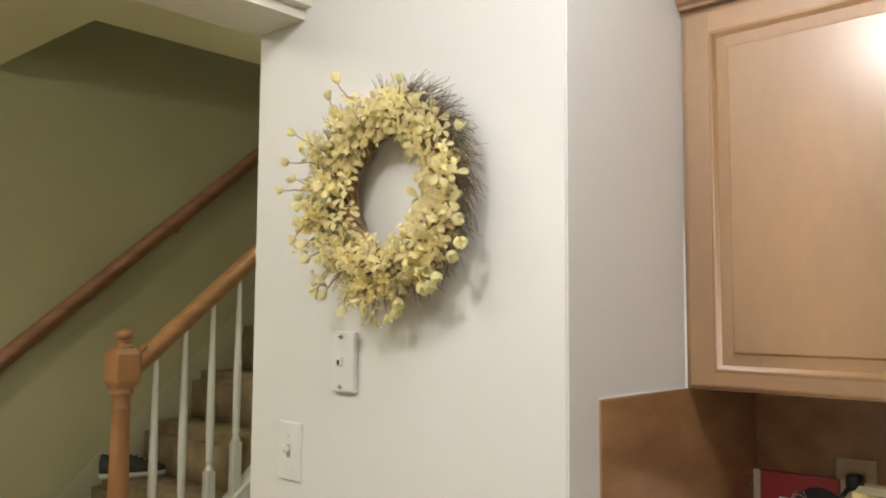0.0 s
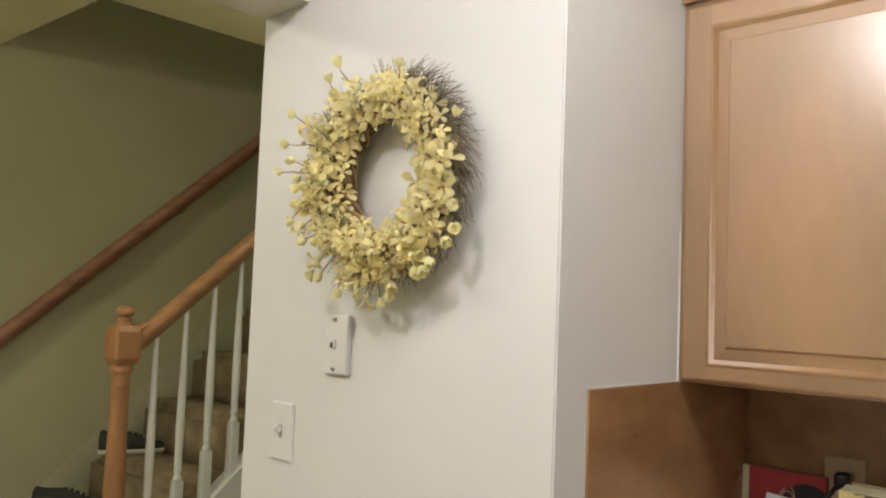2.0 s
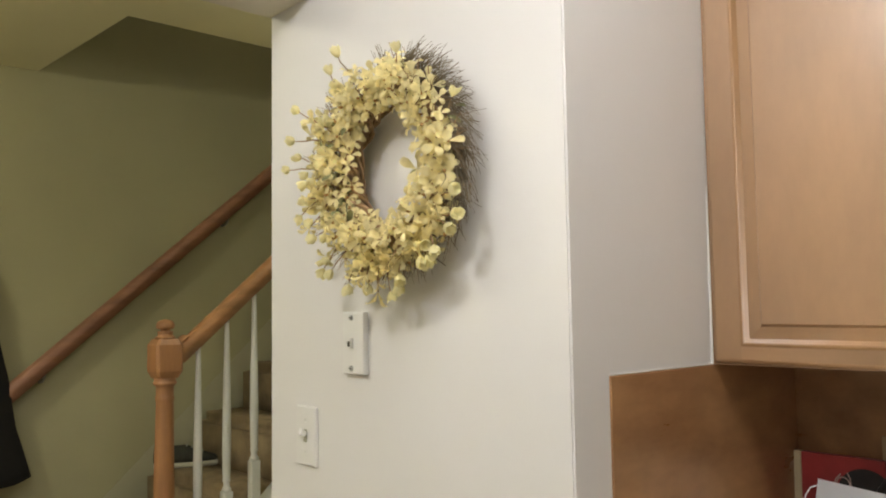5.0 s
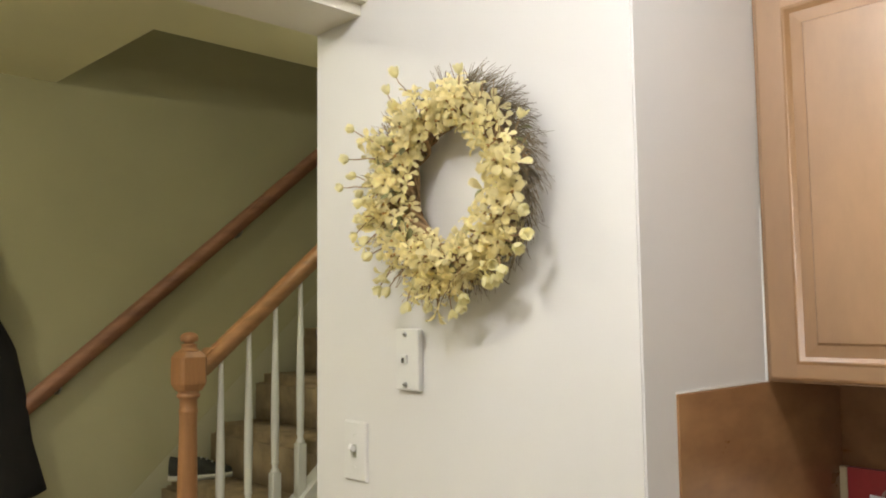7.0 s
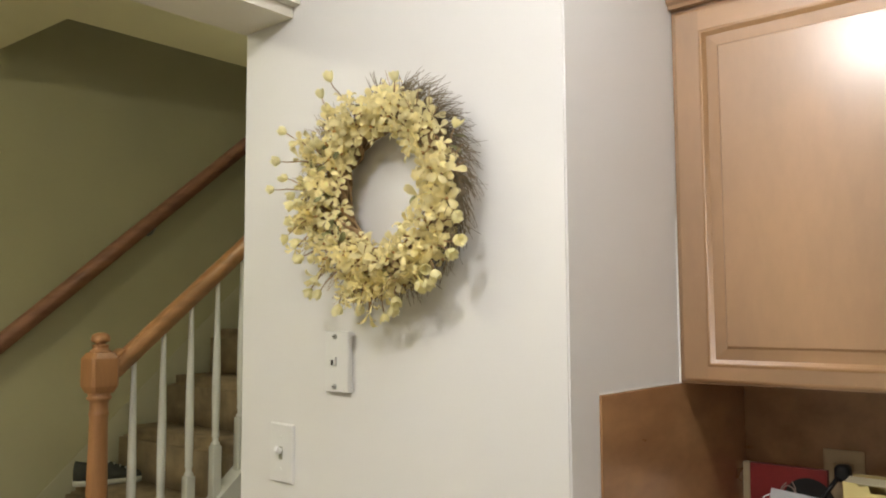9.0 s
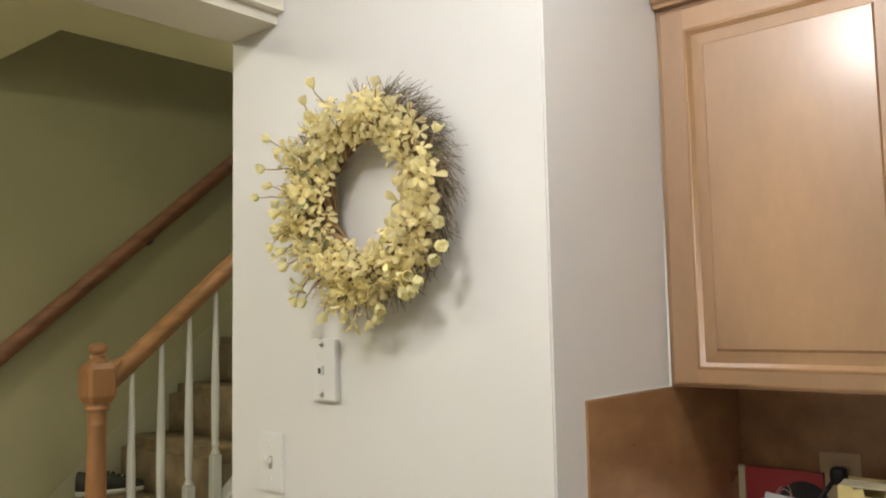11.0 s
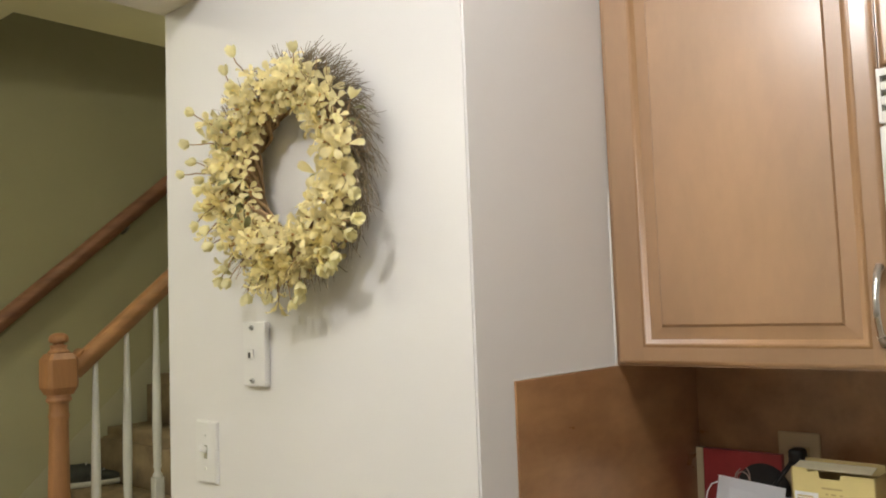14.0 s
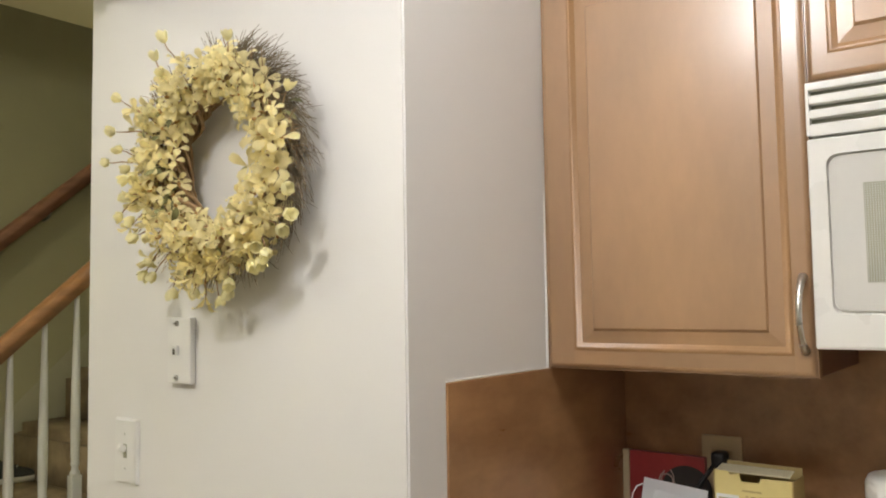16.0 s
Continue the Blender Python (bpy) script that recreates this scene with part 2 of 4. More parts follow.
def swept(section, a, b, up=(0, 0, 1), bm=None):
    """A straight moulding: section points (across, up) carried from a to b."""
    own = bmesh.new()
    a, b = Vector(a), Vector(b)
    d = (b - a).normalized()
    side = d.cross(Vector(up)).normalized()
    top = side.cross(d)
    ends = [[own.verts.new(p + side * u + top * v) for u, v in section] for p in (a, b)]
    k = len(section)
    for i in range(k):
        own.faces.new((ends[0][i], ends[0][(i + 1) % k], ends[1][(i + 1) % k], ends[1][i]))
    for p, e in ((a, ends[0][::-1]), (b, ends[1])):
        own.faces.new([own.verts.new(v.co) for v in e])
    return joined(bm, own)


def outline_slab(points, y0, y1, bm=None):
    """A flat plate in the x-z plane with the given outline, between y0 and y1."""
    own = bmesh.new()
    front = [own.verts.new((x, y0, z)) for x, z in points]
    back = [own.verts.new((x, y1, z)) for x, z in points]
    own.faces.new(front)
    own.faces.new(back[::-1])
    k = len(points)
    for i in range(k):
        own.faces.new((front[i], front[(i + 1) % k], back[(i + 1) % k], back[i]))
    return joined(bm, own)


def rounded(x0, x1, z0, z1, r, seg=5):
    pts = []
    for cx, cz, a0 in ((x1 - r, z1 - r, 0), (x0 + r, z1 - r, 90), (x0 + r, z0 + r, 180), (x1 - r, z0 + r, 270)):
        for i in range(seg + 1):
            a = radians(a0 + 90 * i / seg)
            pts.append((cx + r * math.cos(a), cz + r * math.sin(a)))
    return pts


# ---- the shell of the place ----
CEIL, HEAD = 2.44, 2.081
SIDE_X, BACK_Y, FAR_X = 0.78, 0.625, -2.0
SKEW = 0.0085 / 0.348  # the short kitchen wall runs slightly out of square
WELL_X, WELL_Y = -1.147, 0.132

structure("floor", box(-2.0, 3.4, -3.2, 3.6, -0.12, 0.0), M_TILE, "tan tiled floor of kitchen and hall", "floor")
bm = bmesh.new()
plan = [(0, 0), (SIDE_X, 0), (SIDE_X + SKEW * (BACK_Y + 0.12), BACK_Y + 0.12), (SIDE_X - 0.115, BACK_Y + 0.12), (SIDE_X - 0.115, 0.115), (0, 0.115)]
low, high = [[bm.verts.new((x, y, z)) for x, y in plan] for z in (0.0, CEIL)]
bm.faces.new(low[::-1])
bm.faces.new(high)
sides = [bm.faces.new((low[i], low[(i + 1) % 6], high[(i + 1) % 6], high[i])) for i in range(6)]
bmesh.ops.bevel(bm, geom=[e for e in bm.edges if abs(e.verts[0].co.z - e.verts[1].co.z) > 1 and e.verts[0].co.y < 0.05], offset=0.003, segments=3, affect="EDGES")
structure("wall_wreath", bm, M_WALL, "cream painted wall end with rounded corners", "wall")
structure("wall_kitchen_back", box(SIDE_X + SKEW * (BACK_Y + 0.12) + 0.0005, 3.4, BACK_Y, BACK_Y + 0.12, 0.0, CEIL), M_WALL, "cream painted kitchen wall behind the cabinets", "wall")
structure("wall_kitchen_east", box(3.4, 3.52, -3.2, BACK_Y + 0.12, 0.0, CEIL), M_WALL, "cream painted kitchen wall", "wall")
structure("wall_south", box(-2.12, 3.52, -3.32, -3.2, 0.0, CEIL), M_WALL, "cream painted wall across the room", "wall")
structure("wall_stair", box(FAR_X - 0.12, FAR_X, -3.2, 4.2, 0.0, 5.2), M_HALL, "sage green painted stairwell wall", "wall")
structure("wall_stair_end", box(FAR_X, 0.66, 4.2, 4.32, 0.0, 5.2), M_HALL, "sage green painted wall at the stair head", "wall")
structure("wall_stair_inner", box(-1.03, -0.93, 1.352, 4.2, 0.0, CEIL - 0.002), M_HALL, "sage green painted inner stair wall", "wall")
structure("wall_hall_north", box(-0.928, 0.66, 1.352, 1.47, 0.0, CEIL + 0.258), M_HALL, "sage green painted hall wall", "wall")
bm = box(0.0, 0.178, -3.2, -0.001, HEAD, CEIL)
bmesh.ops.bevel(bm, geom=[e for e in bm.edges if all(v.co.z < HEAD + 0.01 and v.co.x > 0.1 for v in e.verts)], offset=0.022, segments=8, affect="EDGES")
bm.normal_update()
for f in bm.faces:
    f.smooth = 0.05 < abs(f.normal.x) < 0.995
structure("header_beam", bm, M_HEADER, "cream painted header over the wide hall opening", "beam")
structure("ceiling_kitchen", box(0.178, 3.52, -3.2, BACK_Y + 0.12, CEIL + 0.002, CEIL + 0.14), M_KCEIL, "white painted kitchen ceiling", "ceiling")
bm = box(WELL_X, 0.176, -3.2, 1.35, CEIL, CEIL + 0.26)
box(FAR_X, WELL_X, -3.2, WELL_Y, CEIL, CEIL + 0.26, bm=bm)
for v in bm.verts:  # the edge of the stairwell runs slightly askew
    if abs(v.co.x - FAR_X) < 0.001 and abs(v.co.y - WELL_Y) < 0.001:
        v.co.y -= 0.04
structure("ceiling_hall", bm, M_CEIL, "pale sage painted hall ceiling with an open stairwell", "ceiling")
# unseen upper storey, left open so the added lamp reaches the stair wall
structure("ceiling_upper", box(FAR_X, 0.66, -0.6, 4.2, 5.2, 5.3), M_CEIL, "pale sage ceiling above the stairwell", "ceiling")
structure("wall_upper_south", box(FAR_X, 0.66, WELL_Y - 0.12, WELL_Y - 0.002, CEIL + 0.26, 5.2), M_HALL, "sage green wall of the upper landing", "wall")
structure("wall_upper_east", box(0.66, 0.78, WELL_Y - 0.12, 4.32, CEIL + 0.142, 5.2), M_HALL, "sage green wall of the upper landing", "wall")
structure("floor_upper", box(-1.03, 0.66, 1.47, 4.2, CEIL, CEIL + 0.26), M_CARPET, "brown carpeted floor of the upper landing", "floor")


def skewed(bm):
    """Shear along the short kitchen wall."""
    for v in bm.verts:
        v.co.x += SKEW * v.co.y
    return bm


structure("backsplash_side", skewed(box(SIDE_X - 0.001, SIDE_X + 0.0035, 0.079, BACK_Y - 0.0072, 0.914, 1.371, 0.0012, 1)), M_STONE, "mottled brown stone-look backsplash beside the counter", "backsplash")
structure("backsplash_back", box(SIDE_X + SKEW * BACK_Y + 0.0008, 3.4, BACK_Y - 0.007, BACK_Y - 0.001, 0.914, 1.44), M_STONE, "mottled brown stone-look backsplash behind the counter", "backsplash")
bm = tube([(SIDE_X + 0.001, 0.078, 1.3725), (SIDE_X + 0.001, 0.2, 1.373), (SIDE_X + 0.001, 0.345, 1.3728)], 0.0012, 6)
tube([(SIDE_X + 0.0012, 0.345, 1.373), (SIDE_X + 0.001, 0.346, 1.5), (SIDE_X + 0.0008, 0.346, 1.66)], [0.0019, 0.0016, 0.0008], 6, bm)
structure("trim_caulk", skewed(bm), M_CAULK, "white caulk bead along backsplash and cabinet", "caulk")



# ---- kitchen: cabinets, microwave, counter ----
DOOR_Y, FRAME_Y = 0.340, 0.3480


def ring_strip(x0, x1, z0, z1, prof):
    """A moulding that runs round a rectangle: prof gives (distance inwards, y)."""
    own = bmesh.new()
    rings = [[own.verts.new((px, y, pz)) for px, pz in ((x0 + off, z0 + off), (x1 - off, z0 + off), (x1 - off, z1 - off), (x0 + off, z1 - off))] for off, y in prof]
    for r, s in zip(rings, rings[1:]):
        for i in range(4):
            own.faces.new((r[i], r[(i + 1) % 4], s[(i + 1) % 4], s[i]))
    return own


def panel_door(cabinet, x0, x1, z0, z1, rail, label, low=0.70, side=0.78):
    """Raised-panel door in the plane DOOR_Y: rounded outer edge, stiles, rails, bead mouldings and a bevelled field."""
    door = part("door", box(x0 + 0.001, x1 - 0.001, DOOR_Y + 0.010, DOOR_Y + 0.0075 + 0.009, z0 + 0.001, z1 - 0.001), M_MAPLE_V, cabinet, label)
    a, b, c, d = x0 + rail * side, x1 - rail * 0.64, z0 + rail * low, z1 - rail
    e = 0.0075
    part("edge_moulding", ring_strip(x0, x1, z0, z1, [(0.0, DOOR_Y + 0.0160), (0.0, DOOR_Y + 0.0075), (0.0008, DOOR_Y + 0.0048), (0.0026, DOOR_Y + 0.0022), (0.0050, DOOR_Y + 0.0006), (e, DOOR_Y)]), M_MAPLE_V, door, "rounded outer edge", True)
    for u, v in ((x0 + e, a), (b, x1 - e)):
        part("stile", box(u, v, DOOR_Y, DOOR_Y + 0.0098, z0 + e, z1 - e), M_MAPLE_V, door)
    for u, v in ((z0 + e, c), (d, z1 - e)):
        part("rail", box(a, b, DOOR_Y, DOOR_Y + 0.0098, u, v), M_MAPLE_H, door)
    # the bead runs round inside the frame as a half-round and a narrow step
    prof = [(0.0, -0.0035), (0.0015, -0.0046), (0.0035, -0.0051), (0.0058, -0.0042), (0.0070, -0.0025), (0.0085, -0.0015), (0.0102, 0.0004), (0.0120, 0.0018)]
    own = ring_strip(a, b, c, d, [(off, DOOR_Y + 0.003 + y) for off, y in prof])
    part("bead", own, M_MAPLE_BEAD, door, "rounded bead moulding", True)
    own = bmesh.new()
    rings = []
    for off, low, y in ((0.0118, 0.0118, 0.0049), (0.0125, 0.0125, 0.0048), (0.0220, 0.0220, 0.0040), (0.0322, 0.0305, 0.0030), (0.0335, 0.0326, 0.0012), (0.0342, 0.0338, 0.0001), (0.0350, 0.0348, -0.0004)):
        rings.append([own.verts.new((px, DOOR_Y + y, pz)) for px, pz in ((a + off, c + low), (b - off, c + low), (b - off, d - off), (a + off, d - off))])
    for r, s in zip(rings, rings[1:]):
        for i in range(4):
            own.faces.new((r[i], r[(i + 1) % 4], s[(i + 1) % 4], s[i]))
    own.faces.new(rings[-1])
    part("panel", own, M_MAPLE_V, door, "raised panel with bevelled border")
    return door


def handle(door, x, z0, z1):
    pts = []
    for i in range(13):
        u = i / 12
        pts.append((x, DOOR_Y - 0.001 - 0.030 * math.sin(math.pi * u) ** 0.6, z0 + (z1 - z0) * u))
    own = tube(pts, [0.0038 + 0.0022 * abs(2 * i / 12 - 1) ** 3 for i in range(13)], 10)
    return part("handle", own, M_NICKEL, door, "bowed brushed nickel handle", True)


def crown(cabinet, x0, x1):
    sec = [(0, 0), (0.012, 0), (0.014, 0.006), (0.020, 0.010), (0.024, 0.020), (0.034, 0.030), (0.044, 0.036), (0.047, 0.050), (0.060, 0.058), (0.060, 0.070), (0, 0.070)]
    part("crown_moulding", swept(sec, (x0, FRAME_Y - 0.001, 2.032), (x1, FRAME_Y - 0.001, 2.032)), M_MAPLE_H, cabinet)


def wall_cabinet(x0, x1, z0, label, handle_x=None, rail=0.042, lap=0.004, low=0.67, side=1.14):
    cab = thing("wall_cabinet", ((x0 + x1) / 2, BACK_Y, z0), label, "cabinet", "maple wall cabinets")
    part("carcass", box(x0 + 0.007, x1, FRAME_Y + 0.019, BACK_Y - 0.009, z0 + 0.002, 2.09), M_MAPLE_SHADED, cab)
    ff = box(x0, x0 + 0.0185, FRAME_Y, FRAME_Y + 0.0185, z0, 2.09)
    box(x1 - 0.0035, x1, FRAME_Y, FRAME_Y + 0.0185, z0, 2.09, bm=ff)
    box(x0 + 0.0185, x1 - 0.0035, FRAME_Y, FRAME_Y + 0.0185, z0, z0 + 0.0055, bm=ff)
    box(x0 + 0.0185, x1 - 0.0035, FRAME_Y, FRAME_Y + 0.0185, 2.0265, 2.09, bm=ff)
    part("face_frame", ff, M_MAPLE_V, cab)
    door = panel_door(cab, x0 + lap, x1 - 0.001, z0 + min(lap, 0.002), 2.026, rail, "raised-panel maple door", low, side)
    if handle_x:
        handle(door, handle_x, z0 + 0.036, z0 + 0.136)
    crown(cab, x0, x1)
    return cab


wall_cabinet(0.7902, 1.199, 1.372, "honey maple wall cabinet with closed raised-panel door", 1.186)
wall_cabinet(1.2005, 1.58, 1.769, "short maple wall cabinet above the white microwave", None, 0.034, 0.0015, 0.95, 0.78)
wall_cabinet(1.5815, 1.96, 1.769, "short maple wall cabinet above the white microwave", None, 0.034, 0.0015, 0.95, 0.78)


def microwave(x0, x1, y, z0, z1):
    mw = thing("microwave", ((x0 + x1) / 2, BACK_Y - 0.01, z0), "white over-range microwave with slatted vent on top", "microwave")
    zd = z1 - 0.0755
    part("body", box(x0, x1, y + 0.03, BACK_Y - 0.009, z0, z1, 0.003, 2), M_APPL, mw)
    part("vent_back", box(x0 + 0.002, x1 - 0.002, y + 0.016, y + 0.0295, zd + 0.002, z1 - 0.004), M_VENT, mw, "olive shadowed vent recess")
    part("vent_end", box(x0, x0 + 0.004, y + 0.0006, y + 0.0158, zd + 0.0055, z1), M_APPL, mw)
    for u, v in ((0.0, 0.0100), (0.0172, 0.0288), (0.0362, 0.0478), (0.0556, 0.0718)):
        part("vent_slat", box(x0 + 0.0042 * (u > 0) - 0.0, x1, y, y + 0.0158, z1 - v, z1 - u, 0.0016, 2), M_APPL, mw)
    xd = x1 - 0.19
    own = bmesh.new()
    rings = []
    for off, r, yy in ((0.0, 0.003, y + 0.0295), (0.0, 0.003, y + 0.0015), (0.0015, 0.003, y), (0.0185, 0.014, y), (0.0195, 0.015, y + 0.007), (0.0225, 0.015, y + 0.0072)):
        rings.append([own.verts.new((px, yy, pz)) for px, pz in rounded(x0 + off * 1.2, xd - off * 1.2, z0 + 0.002 + off * 2.4, zd - off * 1.2, r)])
    for a, b in zip(rings, rings[1:]):
        for i in range(len(a)):
            own.faces.new((a[i], a[(i + 1) % len(a)], b[(i + 1) % len(a)], b[i]))
    door = part("door", own, M_APPL, mw, "white door frame with rounded inset")
    part("inset_panel", outline_slab(rounded(x0 + 0.0248, xd - 0.0248, z0 + 0.002 + 0.0490, zd - 0.0248, 0.015), y + 0.0028, y + 0.012), M_APPL_IN, door, "glossy grey-white inset panel")
    wx0, wx1, wz0, wz1 = x0 + 0.064, xd - 0.064, z0 + 0.087, zd - 0.063
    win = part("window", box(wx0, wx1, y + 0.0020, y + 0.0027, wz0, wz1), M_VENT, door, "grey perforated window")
    own = bmesh.new()
    step, n = 0.0030, 0
    x = wx0 + step / 2
    while x < min(wx1, wx0 + 0.17):
        own_z = wz0 + step / 2
        while own_z < wz1:
            o = step * 0.24
            own.faces.new([own.verts.new((x + dx, y + 0.0016, own_z + dz)) for dx, dz in ((-o, -o), (o, -o), (o, o), (-o, o))])
            own_z += step
        x += step
    tagged(part("window_mesh", own, M_APPL_IN, door, "pale dots of the window mesh"), kind="stuff")
    part("control_panel", box(xd + 0.002, x1, y + 0.001, y + 0.0295, z0 + 0.002, zd, 0.003, 2), M_APPL, mw)
    part("door_handle", tube([(xd - 0.012, y + 0.002, z0 + 0.05), (xd - 0.012, y - 0.028, z0 + 0.07), (xd - 0.012, y - 0.028, zd - 0.05), (xd - 0.012, y + 0.002, zd - 0.03)], 0.007, 8), M_APPL, mw)


microwave(1.2015, 1.9585, 0.325, 1.411, 1.7635)

counter = thing("countertop", (1.6, 0.3, 0.914), "brown laminate countertop with rounded front edge", "countertop")
part("slab", box(0.789, 3.39, 0.03, BACK_Y - 0.009, 0.876, 0.914, 0.006, 3), M_COUNTER, counter)


def base_cabinet(x0, x1):
    cab = thing("base_cabinet", ((x0 + x1) / 2, 0.35, 0.0), "honey maple base cabinet under the countertop", "cabinet", "maple base cabinets")
    part("carcass", box(x0, x1, 0.075, BACK_Y - 0.002, 0.10, 0.875), M_MAPLE_SHADED, cab)
    part("toe_kick", box(x0, x1, 0.13, 0.15, 0.0, 0.099), M_MAPLE_SHADED, cab)
    d = part("door", box(x0 + 0.01, x1 - 0.01, 0.056, 0.0745, 0.115, 0.70, 0.003, 2), M_MAPLE_V, cab)
    part("panel", box(x0 + 0.07, x1 - 0.07, 0.050, 0.0558, 0.175, 0.64, 0.005, 1), M_MAPLE_V, d)
    part("drawer_front", box(x0 + 0.01, x1 - 0.01, 0.056, 0.0745, 0.715, 0.865, 0.003, 2), M_MAPLE_H, cab)


for i in range(5):
    base_cabinet(0.79 + i * 0.52, 0.79 + i * 0.52 + 0.518)


def ceiling_lamp(at, glow, label, drop=0.0, size=1.0):
    """A frosted dome under a round plate; drop: the length of the rod between them."""
    lamp = thing("ceiling_lamp", at, label, "ceiling lamp")
    low = Matrix.Translation((at[0], at[1], at[2] - drop)) @ Matrix.Diagonal((size, size, size, 1))
    part("base_plate", turned([(0.075, -0.001), (0.082, -0.006), (0.082, -0.018), (0.070, -0.026)], 32, Matrix.Translation(at)), M_WHITE, lamp, smooth=True)
    if drop:
        part("rod", tube([(at[0], at[1], at[2] - 0.026), (at[0], at[1], at[2] - drop - 0.028)], 0.008, 10), M_WHITE, lamp, smooth=True)
    prof = [(0.070, -0.0262)] + [(0.001 + 0.104 * math.cos(radians(a)) ** 0.8, -0.058 - 0.062 * math.sin(radians(a))) for a in (-30, -10, 10, 30, 50, 70, 85)]
    part("glass_dome", turned(prof, 32, low), glow, lamp, "lit frosted glass dome", True)


ceiling_lamp(KITCHEN_LAMP, M_KITCHEN_LAMP, "lit frosted ceiling lamp in the kitchen", 0.04, 1.0)
ceiling_lamp(SOFT_FILL_LAMP, M_SOFT_FILL, "unseen wide lamp added as soft kitchen fill", 0.0, 3.0)
ceiling_lamp(HALL_LAMP, M_HALL_LAMP, "warm lit flush ceiling lamp in the hall")
ceiling_lamp(STAIR_FILL_LAMP, M_STAIR_FILL, "unseen warm fill lamp added behind the wall by the stairs")
ceiling_lamp(RANGE_LAMP, M_RANGE_LAMP, "lit flush ceiling lamp near the range", 0.0, 1.3)
ceiling_lamp(UPPER_FILL_LAMP, M_UPPER_FILL, "unseen warm fill lamp added above the stairwell")


# ---- counter clutter ----
outlet = thing("electrical_outlet", (0.973, BACK_Y - 0.008, 1.175), "beige electrical outlet on the brown backsplash", "outlet")
OX, OZ, OY = 0.977, 1.185, BACK_Y - 0.007
part("plate", box(OX - 0.035, OX + 0.035, OY - 0.006, OY - 0.0002, OZ - 0.057, OZ + 0.057, 0.003, 2), M_BEIGE_PLATE, outlet)
for dz in (0.0195, -0.0195):
    part("socket", box(OX - 0.017, OX + 0.017, OY - 0.0085, OY - 0.0062, OZ + dz - 0.014, OZ + dz + 0.014, 0.002, 2), M_BEIGE_PLATE, outlet)
plug = thing("power_plug", (OX, OY - 0.02, OZ), "black plug with cord in the beige outlet", "plug")
part("plug_body", box(OX - 0.010, OX + 0.016, OY - 0.038, OY - 0.0088, OZ + 0.003, OZ + 0.034, 0.010, 4), M_BLACK, plug, smooth=True)
part("cord", tube([(OX - 0.002, OY - 0.04, OZ + 0.012), (OX - 0.012, OY - 0.052, OZ - 0.005), (OX - 0.028, OY - 0.058, OZ - 0.03), (OX - 0.036, OY - 0.062, OZ - 0.08), (OX - 0.044, OY - 0.064, OZ - 0.18), (OX - 0.05, OY - 0.06, OZ - 0.258)], 0.0042, 8), M_BLACK, plug, smooth=True)


def frame_matrix(x, y, z, rz=0.0, rx=0.0):
    return pose(x, y, z, rx, 0, rz)


# red printed gift box with a cream edge and a dark oval picture, leaning on the wall
RB = frame_matrix(0.811, 0.590, 0.9145, 0, -2.0)
red = thing("gift_box", (0.87, 0.59, 0.915), "flat red printed box with pale scrollwork on the counter", "box")
part("box_body", box(0.0, 0.140, 0.0, 0.016, 0.0, 0.289, 0.0015, 2), M_RED, red, m=RB)
part("edge_strip", box(-0.0135, -0.0003, -0.0005, 0.0155, 0.0, 0.2895, 0.001, 1), M_CREAM, red, "cream side strip", m=RB)
own = bmesh.new()
own.faces.new([own.verts.new((0.108 + 0.046 * math.cos(2 * math.pi * i / 28), -0.0012, 0.228 + 0.044 * math.sin(2 * math.pi * i / 28))) for i in range(28)])
part("oval_print", own, M_BLACK, red, "dark oval printed picture", m=RB)
own = bmesh.new()


def curl(cx, cz, r0, turns, start, y=-0.0015, wide=0.0011):
    pts = []
    for i in range(22):
        u = i / 21
        a = radians(start) + u * turns * 2 * math.pi
        r = r0 * (1 - 0.72 * u)
        pts.append((cx + r * math.cos(a), y, cz + r * math.sin(a)))
    tube(pts, wide, 4, own)


curl(0.070, 0.243, 0.016, 1.2, -110)
curl(0.066, 0.215, 0.014, -1.2, 90)
curl(0.098, 0.212, 0.010, 1.1, -150)
curl(0.122, 0.204, 0.009, 1.1, -150)
tube([(0.046, -0.0015, 0.196), (0.052, -0.0015, 0.225), (0.060, -0.0015, 0.250), (0.068, -0.0015, 0.259)], 0.0012, 4, own)
tube([(0.083, -0.0015, 0.200), (0.086, -0.0015, 0.226), (0.084, -0.0015, 0.252), (0.079, -0.0015, 0.262)], 0.0011, 4, own)
part("scroll_print", own, M_SCRIPT, red, "pale scrollwork lines", m=RB)

# letters standing in front of it
letters = thing("letter_stack", (0.92, 0.475, 0.915), "stack of white opened letters standing on the counter", "letters")
